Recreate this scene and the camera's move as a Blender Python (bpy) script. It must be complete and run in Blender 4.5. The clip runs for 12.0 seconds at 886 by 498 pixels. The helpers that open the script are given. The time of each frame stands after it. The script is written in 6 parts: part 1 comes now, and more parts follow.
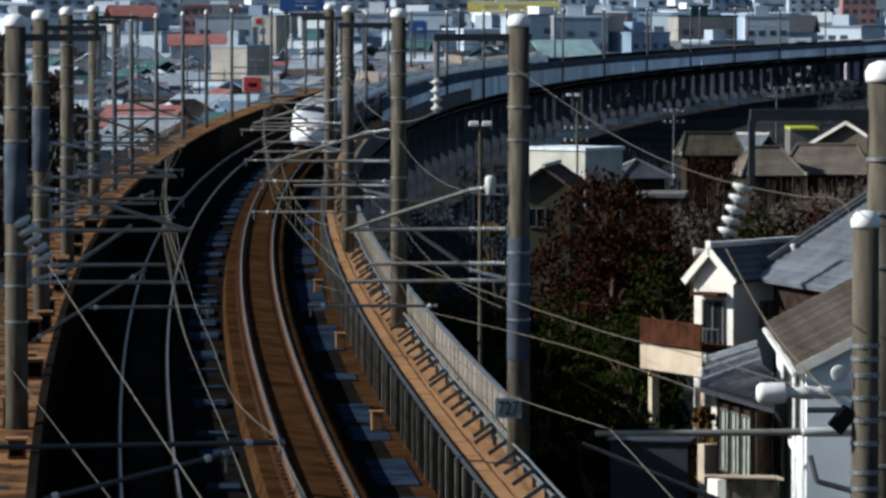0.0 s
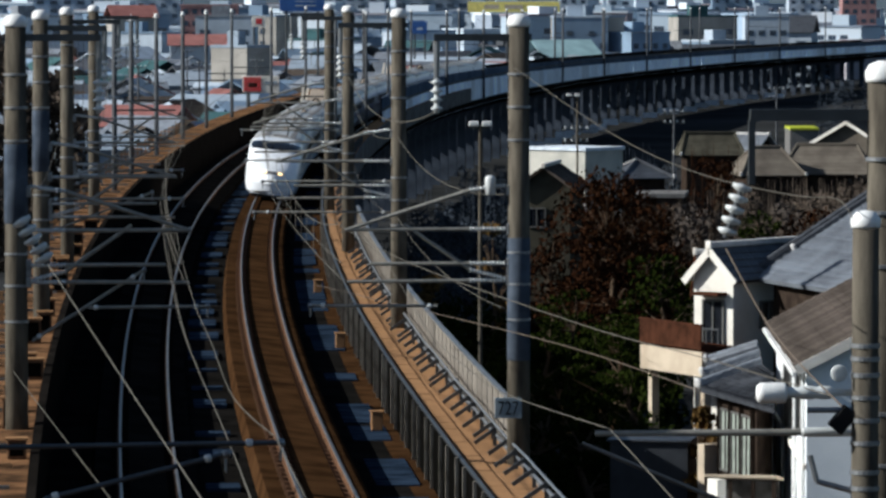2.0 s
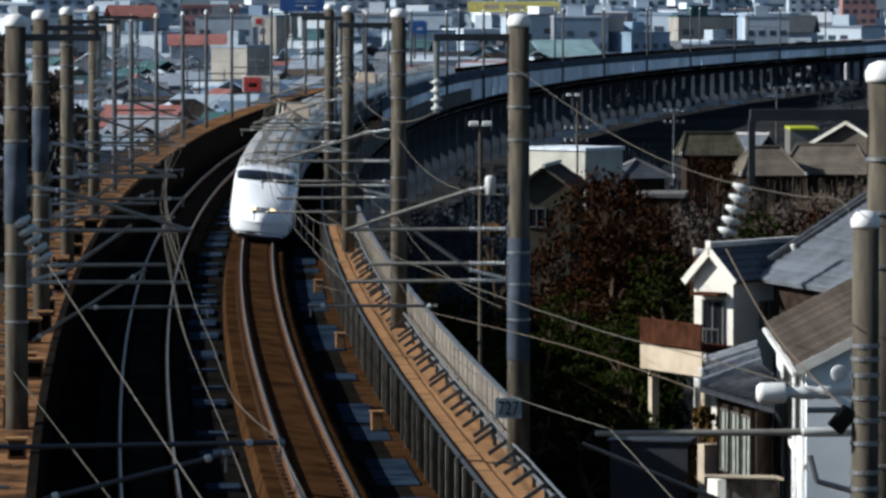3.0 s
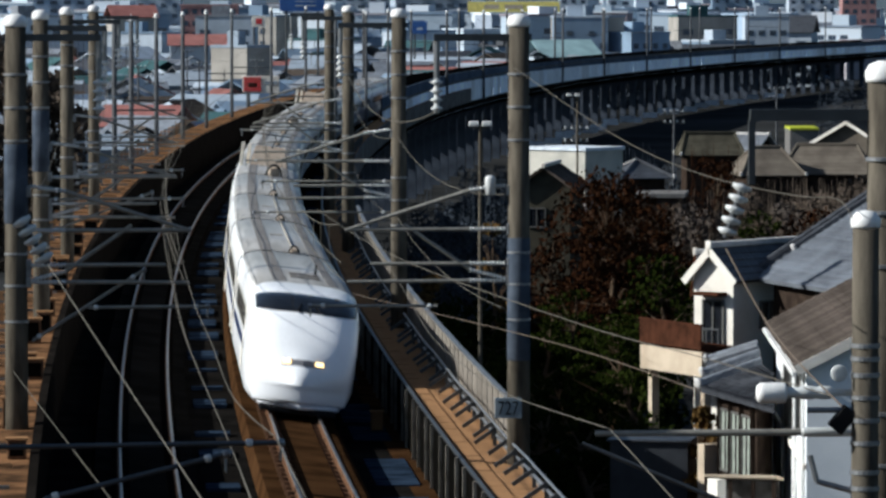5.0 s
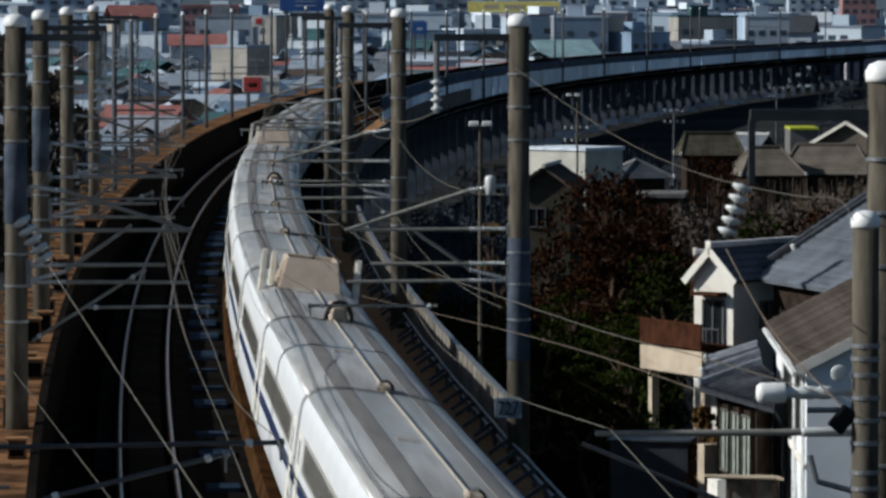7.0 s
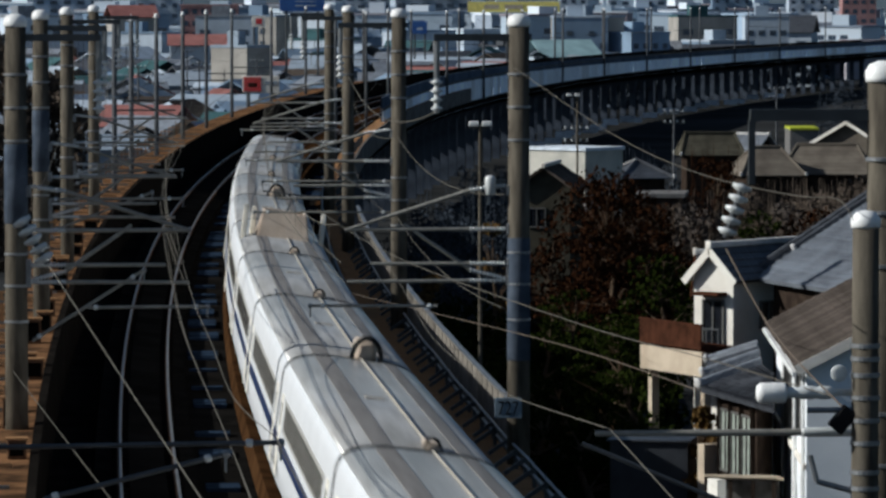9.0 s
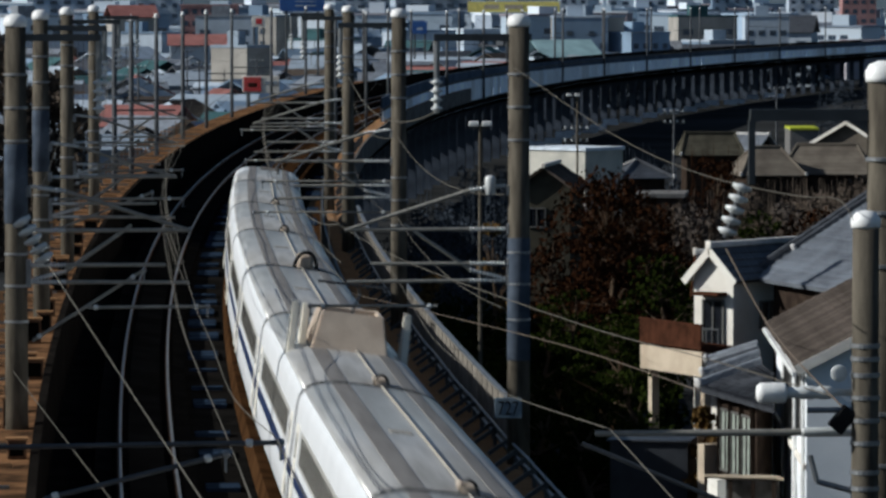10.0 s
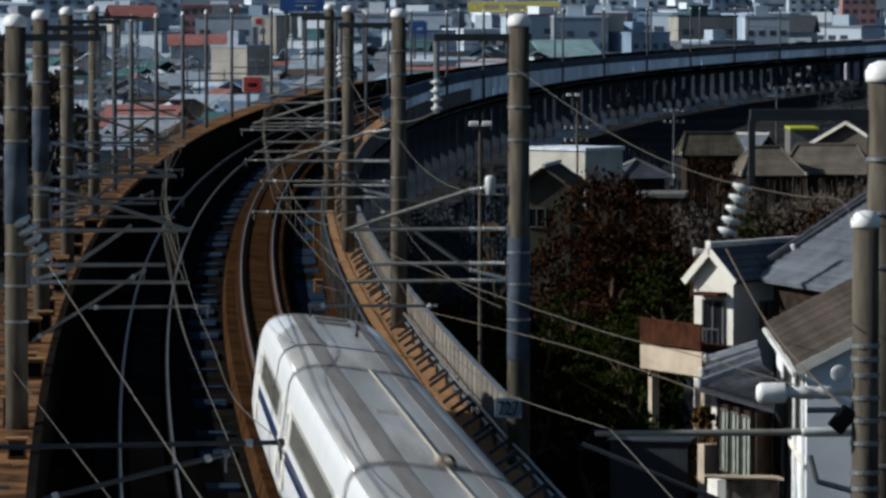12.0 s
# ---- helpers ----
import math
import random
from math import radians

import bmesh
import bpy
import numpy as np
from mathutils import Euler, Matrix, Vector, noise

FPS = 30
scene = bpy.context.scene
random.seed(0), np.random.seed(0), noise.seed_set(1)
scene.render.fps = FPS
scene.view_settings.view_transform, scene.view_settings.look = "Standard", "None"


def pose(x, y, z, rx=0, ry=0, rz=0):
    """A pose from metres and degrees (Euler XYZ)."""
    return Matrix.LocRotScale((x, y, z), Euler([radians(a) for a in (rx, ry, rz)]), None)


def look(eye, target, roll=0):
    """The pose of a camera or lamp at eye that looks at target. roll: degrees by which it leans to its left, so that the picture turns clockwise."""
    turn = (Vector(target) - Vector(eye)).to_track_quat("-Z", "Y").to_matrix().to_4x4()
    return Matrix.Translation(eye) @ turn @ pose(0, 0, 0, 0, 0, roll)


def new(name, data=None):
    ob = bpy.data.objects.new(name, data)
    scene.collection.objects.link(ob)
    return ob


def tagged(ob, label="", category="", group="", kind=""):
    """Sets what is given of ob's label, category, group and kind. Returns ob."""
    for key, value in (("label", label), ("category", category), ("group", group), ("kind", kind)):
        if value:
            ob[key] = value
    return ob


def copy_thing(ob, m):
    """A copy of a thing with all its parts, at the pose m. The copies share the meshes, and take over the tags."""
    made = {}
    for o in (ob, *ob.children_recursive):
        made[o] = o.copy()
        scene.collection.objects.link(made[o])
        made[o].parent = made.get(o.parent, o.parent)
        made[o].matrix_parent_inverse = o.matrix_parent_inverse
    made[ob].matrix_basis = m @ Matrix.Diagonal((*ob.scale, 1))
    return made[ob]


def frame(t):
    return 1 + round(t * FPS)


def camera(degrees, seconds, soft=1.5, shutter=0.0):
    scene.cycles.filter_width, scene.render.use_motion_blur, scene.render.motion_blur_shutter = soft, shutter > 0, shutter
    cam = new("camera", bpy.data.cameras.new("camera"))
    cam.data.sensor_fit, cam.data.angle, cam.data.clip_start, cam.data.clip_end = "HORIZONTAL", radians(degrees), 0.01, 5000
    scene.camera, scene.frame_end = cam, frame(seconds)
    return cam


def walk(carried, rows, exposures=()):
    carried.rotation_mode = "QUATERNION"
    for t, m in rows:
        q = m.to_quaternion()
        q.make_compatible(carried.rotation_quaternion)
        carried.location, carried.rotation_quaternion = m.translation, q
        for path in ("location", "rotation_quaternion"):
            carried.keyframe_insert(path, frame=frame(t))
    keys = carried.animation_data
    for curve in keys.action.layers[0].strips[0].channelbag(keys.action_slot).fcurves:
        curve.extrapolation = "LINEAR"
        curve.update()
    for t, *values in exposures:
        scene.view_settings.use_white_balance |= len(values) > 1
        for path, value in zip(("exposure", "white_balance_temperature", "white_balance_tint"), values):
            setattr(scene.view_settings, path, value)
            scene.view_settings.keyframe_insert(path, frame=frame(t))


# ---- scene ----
cam = camera(10.12, 12.0, soft=2.8, shutter=0.5)
RAIL = 11.0                      # rail head above the far plain
EYE_H = 12.62                    # camera above the rail heads
VIEW = pose(0, 0, RAIL + EYE_H, 90 - 2.903, 0, 0)
walk(cam, [(0.0, VIEW), (12.0, VIEW)], exposures=[(0.0, 0.48, 5700, 6), (5.5, 0.48, 5700, 6), (6.0, 0.02, 5700, 6), (12.0, 0.02, 5700, 6)])

# ---- light ----
SUN_TO = Vector((-1.0, -0.10, 0.57)).normalized()
world = bpy.data.worlds.new("world")
scene.world = world
world.use_nodes = True
wn = world.node_tree
sky = wn.nodes.new("ShaderNodeTexSky")
sky.sky_type, sky.sun_disc = "NISHITA", False
sky.sun_elevation = math.asin(SUN_TO.z)
sky.sun_rotation = math.atan2(SUN_TO.x, SUN_TO.y)
wn.nodes["Background"].inputs["Strength"].default_value = 0.05
wn.links.new(sky.outputs[0], wn.nodes["Background"].inputs["Color"])
sun = new("sun", bpy.data.lights.new("sun", "SUN"))
sun.data.energy, sun.data.angle, sun.data.color = 5.0, radians(0.6), (1.0, 0.91, 0.79)
sun.matrix_world = look((-60, -10, 60), Vector((-60, -10, 60)) - SUN_TO)


# ---- materials ----
def mat(name, color, rough=0.7, metal=0.0, color2=None, scale=2.0, bump=0.0, fine=30.0, vary=0.0, stretch=(1, 1, 1), grime=0.25, emit=0.0):
    """A surface with broad stains and fine grain; color2 is the tone of the stains."""
    m = bpy.data.materials.new(name)
    m.use_nodes = True
    nt = m.node_tree
    p = nt.nodes["Principled BSDF"]
    p.inputs["Roughness"].default_value, p.inputs["Metallic"].default_value = rough, metal
    if rough >= 0.6 and metal < 0.3:
        p.inputs["Specular IOR Level"].default_value = 0.0
    c2 = color2 or tuple(v * (1 - grime) for v in color)
    co = nt.nodes.new("ShaderNodeTexCoord")
    mp = nt.nodes.new("ShaderNodeMapping")
    mp.inputs["Scale"].default_value = stretch
    nt.links.new(co.outputs["Object"], mp.inputs["Vector"])
    big = nt.nodes.new("ShaderNodeTexNoise")
    big.inputs["Scale"].default_value, big.inputs["Detail"].default_value = scale, 5
    small = nt.nodes.new("ShaderNodeTexNoise")
    small.inputs["Scale"].default_value, small.inputs["Detail"].default_value = fine, 3
    nt.links.new(mp.outputs[0], big.inputs["Vector"])
    nt.links.new(mp.outputs[0], small.inputs["Vector"])
    ramp = nt.nodes.new("ShaderNodeValToRGB")
    ramp.color_ramp.elements[0].position, ramp.color_ramp.elements[1].position = 0.35, 0.65
    ramp.color_ramp.elements[0].color, ramp.color_ramp.elements[1].color = (*c2, 1), (*color, 1)
    nt.links.new(big.outputs["Fac"], ramp.inputs["Fac"])
    hue = nt.nodes.new("ShaderNodeHueSaturation")
    nt.links.new(ramp.outputs[0], hue.inputs["Color"])
    mr = nt.nodes.new("ShaderNodeMapRange")
    mr.inputs["To Min"].default_value, mr.inputs["To Max"].default_value = 0.8, 1.2
    nt.links.new(small.outputs["Fac"], mr.inputs["Value"])
    if vary:
        info = nt.nodes.new("ShaderNodeObjectInfo")
        vr = nt.nodes.new("ShaderNodeMapRange")
        vr.inputs["To Min"].default_value, vr.inputs["To Max"].default_value = 1 - vary, 1 + vary
        nt.links.new(info.outputs["Random"], vr.inputs["Value"])
        mul = nt.nodes.new("ShaderNodeMath")
        mul.operation = "MULTIPLY"
        nt.links.new(vr.outputs[0], mul.inputs[0])
        nt.links.new(mr.outputs[0], mul.inputs[1])
        nt.links.new(mul.outputs[0], hue.inputs["Value"])
    else:
        nt.links.new(mr.outputs[0], hue.inputs["Value"])
    nt.links.new(hue.outputs[0], p.inputs["Base Color"])
    if bump:
        b = nt.nodes.new("ShaderNodeBump")
        b.inputs["Strength"].default_value, b.inputs["Distance"].default_value = bump, 0.03
        nt.links.new(small.outputs["Fac"], b.inputs["Height"])
        nt.links.new(b.outputs[0], p.inputs["Normal"])
    if emit:
        p.inputs["Emission Color"].default_value = (*color, 1)
        p.inputs["Emission Strength"].default_value = emit
    return m


M_CONC = mat("concrete", (0.16, 0.155, 0.15), 0.85, color2=(0.09, 0.085, 0.08), scale=0.6, bump=0.3)
# near-black deck; the left track slab borrows it to hold wall shade
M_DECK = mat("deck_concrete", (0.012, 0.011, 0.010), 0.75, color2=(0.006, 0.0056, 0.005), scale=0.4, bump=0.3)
# sky reflection on wet slabs is put into the blue base, gloss off
M_WET_SKY = mat("wet_slab_sky_blue", (0.030, 0.048, 0.080), 0.3, color2=(0.004, 0.006, 0.010), scale=1.2, stretch=(0.6, 3, 1), bump=0.7, fine=4)
M_WET_SKY.node_tree.nodes["Principled BSDF"].inputs["Specular IOR Level"].default_value = 0.0
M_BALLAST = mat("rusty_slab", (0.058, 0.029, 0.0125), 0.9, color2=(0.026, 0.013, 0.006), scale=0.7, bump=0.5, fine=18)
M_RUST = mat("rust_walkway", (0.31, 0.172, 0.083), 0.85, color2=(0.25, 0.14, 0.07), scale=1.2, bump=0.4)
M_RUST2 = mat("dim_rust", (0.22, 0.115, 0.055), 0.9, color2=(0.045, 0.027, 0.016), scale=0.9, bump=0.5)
M_RAILTOP = mat("rail_head_steel", (0.24, 0.23, 0.22), 0.45, 0.85, scale=1)
M_RAIL = mat("rail_rust", (0.16, 0.085, 0.05), 0.8, color2=(0.09, 0.05, 0.03), scale=2)
M_POLE = mat("pole_concrete", (0.125, 0.110, 0.086), 0.8, color2=(0.052, 0.045, 0.036), scale=1.3, bump=0.2, stretch=(3, 3, 0.6))
M_SLIM = mat("slim_mast_grey", (0.115, 0.12, 0.125), 0.7, color2=(0.06, 0.063, 0.07), scale=0.8)
M_MASTSHADE = mat("mast_shade", (0.085, 0.102, 0.13), 0.7, color2=(0.045, 0.056, 0.075), scale=1.5)
M_CAP = mat("white_cap", (0.82, 0.82, 0.80), 0.5)
M_STEEL = mat("dark_steel", (0.075, 0.08, 0.085), 0.5, 0.6, scale=3)
M_GALV = mat("galvanised_steel", (0.26, 0.27, 0.28), 0.45, 0.7, scale=4)
M_WIRE = mat("copper_wire", (0.14, 0.128, 0.108), 0.6, 0.25, scale=4)
M_INSUL = mat("porcelain", (0.60, 0.62, 0.61), 0.2)
M_FENCE = mat("fence_grey", (0.19, 0.185, 0.175), 0.6, 0.2, color2=(0.06, 0.055, 0.05), scale=1.5, vary=0.3)
M_FENCEPOST = mat("fence_post_grey", (0.26, 0.235, 0.20), 0.6, 0.1, color2=(0.12, 0.105, 0.085), scale=1.5, vary=0.3)
M_PANEL = mat("beige_panel", (0.20, 0.18, 0.155), 0.75, color2=(0.13, 0.115, 0.097), scale=0.9, vary=0.12, stretch=(1, 1, 0.5))
# far girder panels painted pale blue in place of haze over them
M_GIRDER = mat("hazed_girder", (0.72, 0.82, 0.94), 0.45, color2=(0.48, 0.58, 0.74), scale=0.3, vary=0.4)
M_WHITE = mat("train_white", (0.87, 0.88, 0.90), 0.25, grime=0.06, scale=0.6)
M_ROOF = mat("train_roof", (0.52, 0.51, 0.49), 0.34, 0.15, color2=(0.36, 0.35, 0.33), scale=1.6, stretch=(1.6, 0.10, 1.6))
M_STRIPE = mat("roof_strip", (0.145, 0.128, 0.112), 0.55, color2=(0.21, 0.19, 0.17), scale=2.2, stretch=(2, 0.12, 1))
M_BLUE = mat("train_blue", (0.014, 0.03, 0.10), 0.3, scale=2)
M_GLASS = mat("dark_glass", (0.012, 0.014, 0.018), 0.06)
M_RUBBER = mat("black_rubber", (0.02, 0.02, 0.021), 0.7)
M_BOX = mat("pantograph_cover", (0.56, 0.46, 0.36), 0.55, color2=(0.44, 0.35, 0.27), scale=1.5)
M_LAMP = mat("headlamp_glow", (1.0, 0.66, 0.28), 0.2, emit=2.2)
M_GROUND = mat("ground_soil", (0.036, 0.037, 0.038), 0.95, color2=(0.018, 0.019, 0.019), scale=0.03, bump=0.4, fine=0.5)
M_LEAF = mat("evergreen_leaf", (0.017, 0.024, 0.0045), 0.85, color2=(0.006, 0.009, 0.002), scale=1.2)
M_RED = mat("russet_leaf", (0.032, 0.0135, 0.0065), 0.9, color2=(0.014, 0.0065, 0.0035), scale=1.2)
M_YEL = mat("ochre_leaf", (0.16, 0.09, 0.03), 0.8, color2=(0.07, 0.05, 0.02), scale=1.2)
M_BARK = mat("bark", (0.09, 0.065, 0.045), 0.9, scale=4, bump=0.5)
M_PLASTER = mat("white_plaster", (0.80, 0.77, 0.70), 0.8, color2=(0.68, 0.63, 0.55), scale=0.8)
M_PLASTER2 = mat("cream_plaster", (0.50, 0.42, 0.32), 0.85, color2=(0.38, 0.31, 0.23), scale=0.8)
M_TILE = mat("roof_tile", (0.07, 0.075, 0.085), 0.45, color2=(0.04, 0.042, 0.048), scale=1.2, vary=0.25)
M_TILE2 = mat("brown_roof", (0.10, 0.082, 0.070), 0.6, color2=(0.06, 0.05, 0.042), scale=1.2, vary=0.25)
M_TIMBER = mat("dark_timber", (0.075, 0.031, 0.018), 0.8, color2=(0.035, 0.016, 0.010), scale=2)
M_RIDGE = mat("ridge_mortar", (0.55, 0.54, 0.52), 0.7, scale=2)


# ---- mesh helpers ----
def part(name, bm, material, parent=None, label="", smooth=False):
    me = bpy.data.meshes.new(name)
    bm.to_mesh(me)
    bm.free()
    for m in material if isinstance(material, (list, tuple)) else (material,):
        me.materials.append(m)
    if smooth:
        for p in me.polygons:
            p.use_smooth = True
    ob = new(name, me)
    ob.parent = parent
    return tagged(ob, label)


def share(name, me, parent, m):
    ob = new(name, me)
    ob.parent = parent
    ob.matrix_basis = m
    return ob


def thing(name, label, category, m=None, group="", kind=""):
    ob = new(name)
    ob.empty_display_size = 0.2
    if m is not None:
        ob.matrix_basis = m
    return tagged(ob, label, category, group, kind)


def box(bm, x0, x1, y0, y1, z0, z1, m=None, bevel=0.0, mi=0):
    vs = [bm.verts.new(Vector(c) if m is None else m @ Vector(c)) for c in
          ((x0, y0, z0), (x1, y0, z0), (x1, y1, z0), (x0, y1, z0), (x0, y0, z1), (x1, y0, z1), (x1, y1, z1), (x0, y1, z1))]
    fs = [bm.faces.new([vs[i] for i in q]) for q in ((3, 2, 1, 0), (4, 5, 6, 7), (0, 1, 5, 4), (1, 2, 6, 5), (2, 3, 7, 6), (3, 0, 4, 7))]
    for f in fs:
        f.material_index = mi
    if bevel:
        es = list({e for f in fs for e in f.edges})
        bmesh.ops.bevel(bm, geom=es, offset=bevel, segments=2, affect="EDGES", profile=0.5)
    return bm


def tube(bm, a, b, r0, r1=None, n=8, caps=True, mi=0):
    a, b = Vector(a), Vector(b)
    r1 = r0 if r1 is None else r1
    q = (b - a).to_track_quat("Z", "Y")
    ra, rb = [], []
    for i in range(n):
        c = Vector((math.cos(2 * math.pi * i / n), math.sin(2 * math.pi * i / n), 0))
        ra.append(bm.verts.new(a + q @ (c * r0)))
        rb.append(bm.verts.new(b + q @ (c * r1)))
    for i in range(n):
        bm.faces.new((ra[i], ra[(i + 1) % n], rb[(i + 1) % n], rb[i])).material_index = mi
    if caps:
        bm.faces.new(ra[::-1]).material_index = mi
        bm.faces.new(rb).material_index = mi
    return bm


def polyline(bm, pts, r, n=5):
    rings = []
    for i, p in enumerate(pts):
        d = Vector(pts[min(i + 1, len(pts) - 1)]) - Vector(pts[max(i - 1, 0)])
        q = d.to_track_quat("Z", "Y")
        rings.append([bm.verts.new(Vector(p) + q @ Vector((r * math.cos(2 * math.pi * k / n), r * math.sin(2 * math.pi * k / n), 0))) for k in range(n)])
    for a, b in zip(rings, rings[1:]):
        for k in range(n):
            bm.faces.new((a[k], a[(k + 1) % n], b[(k + 1) % n], b[k]))
    return bm


def lathe(bm, base, prof, n=14, axis=Vector((0, 0, 1)), mi=0):
    """Turn a profile of (radius, height) round an axis."""
    q = axis.to_track_quat("Z", "Y")
    rings = [[bm.verts.new(Vector(base) + q @ Vector((r * math.cos(2 * math.pi * k / n), r * math.sin(2 * math.pi * k / n), h))) for k in range(n)] for r, h in prof]
    for a, b in zip(rings, rings[1:]):
        for k in range(n):
            bm.faces.new((a[k], a[(k + 1) % n], b[(k + 1) % n], b[k])).material_index = mi
    bm.faces.new(rings[0][::-1]).material_index = mi
    bm.faces.new(rings[-1]).material_index = mi
    return bm


# ---- the line: one circular curve to the right ----
CURVE_R, CURVE_X, CURVE_Y = 3600.0, -11.35, 372.0
CANT = math.atan(0.19 / 1.5)


def along(s, u=0.0, z=0.0):
    """World point at s metres along the line, u metres to its right, z over the rail heads."""
    a, r = s / CURVE_R, CURVE_R - u
    fall = 1.0 * min(1.0, max(0.0, (s - 230) / 620))
    return Vector((CURVE_X + CURVE_R - r * math.cos(a), CURVE_Y + r * math.sin(a), RAIL + z - fall))


def at(y):
    """Distance along the line at world y."""
    return CURVE_R * math.asin((y - CURVE_Y) / CURVE_R)


def station(s, u=0.0, z=0.0):
    """Pose at s: x to the right of the line, y along it, z up."""
    return Matrix.Translation(along(s, u, z)) @ Matrix.Rotation(-s / CURVE_R, 4, "Z")


def canted(u, z, centre=0.0):
    """Turn (u, z) by the cant of a track about its low rail."""
    du = u - centre - 0.75
    return centre + 0.75 + du * math.cos(CANT) + z * math.sin(CANT), z * math.cos(CANT) - du * math.sin(CANT)


def sweep(bm, prof, s0, s1, ds=12.0, mi=0, cap=True):
    """A closed profile of (u, z) drawn along the line."""
    n = max(1, int(math.ceil((s1 - s0) / ds)))
    rings = [[bm.verts.new(along(s0 + (s1 - s0) * i / n, u, z)) for u, z in prof] for i in range(n + 1)]
    k = len(prof)
    for a, b in zip(rings, rings[1:]):
        for i in range(k):
            bm.faces.new((a[i], a[(i + 1) % k], b[(i + 1) % k], b[i])).material_index = mi
    if cap:
        bm.faces.new(rings[0][::-1]).material_index = mi
        bm.faces.new(rings[-1]).material_index = mi
    return bm


def rect(u0, u1, z0, z1):
    return [(u0, z0), (u0, z1), (u1, z1), (u1, z0)]


S0, S1 = at(-340), at(1330)
LEFT = -4.45                      # centre of the second track


# ---- ground ----
def lie(x, y):
    """Height of the land: a hillside near the camera that falls to the plain."""
    t = min(1, max(0, (y - 170) / 230))
    return 5.5 * (1 - t * t * (3 - 2 * t))


def build_ground():
    bm = bmesh.new()
    xs = [-3000, -1200, -500, -250, -120, -60, -30, -10, 0, 10, 20, 30, 45, 60, 90, 150, 300, 600, 1200, 3000]
    ys = [-600, -200, 0, 60, 100, 140, 170, 190, 210, 230, 250, 270, 290, 310, 340, 370, 400, 450, 520, 620, 800, 1100, 1600, 2400, 4900]
    g = [[bm.verts.new((x, y, lie(x, y) + (noise.noise(Vector((x * 0.05, y * 0.05, 0))) * 0.15))) for x in xs] for y in ys]
    for a, b in zip(g, g[1:]):
        for i in range(len(xs) - 1):
            bm.faces.new((a[i], a[i + 1], b[i + 1], b[i]))
    tagged(part("ground", bm, M_GROUND, smooth=True), "dark soil and scrub land under the railway and town", "ground", kind="structure")
    # far wooded ridge
    bm = bmesh.new()
    rows = []
    for k, (y, h) in enumerate(((4300, -2), (4450, 40), (4650, 95), (4850, 130))):
        rows.append([bm.verts.new((x, y, h + (20 * noise.noise(Vector((x * 0.004, y * 0.01, 3))) if k else 0))) for x in range(-1500, 1501, 50)])
    for a, b in zip(rows, rows[1:]):
        for i in range(len(a) - 1):
            bm.faces.new((a[i], a[i + 1], b[i + 1], b[i]))
    tagged(part("hill", bm, M_FARHILL, smooth=True), "wooded ridge behind the town with haze put into its colour", "hill", kind="structure")


# woods mixed to grey-blue: distance haze put into the colour
M_FARHILL = mat("hazed_woods", (0.10, 0.13, 0.15), 0.95, color2=(0.07, 0.09, 0.11), scale=0.01, fine=0.2)
build_ground()


# ---- viaduct ----
def along_boxes(name, me_size, material, parent, places):
    """Alike upright pieces of one size (along x, along y, height) standing at (s, u, z)."""
    bm = bmesh.new()
    a, b, c = me_size
    box(bm, -a / 2, a / 2, -b / 2, b / 2, 0, c)
    me = bpy.data.meshes.new(name)
    bm.to_mesh(me)
    bm.free()
    me.materials.append(material)
    return [share(name, me, parent, station(*p)) for p in places]


WALL_L, FENCE_R = -7.15, 3.40


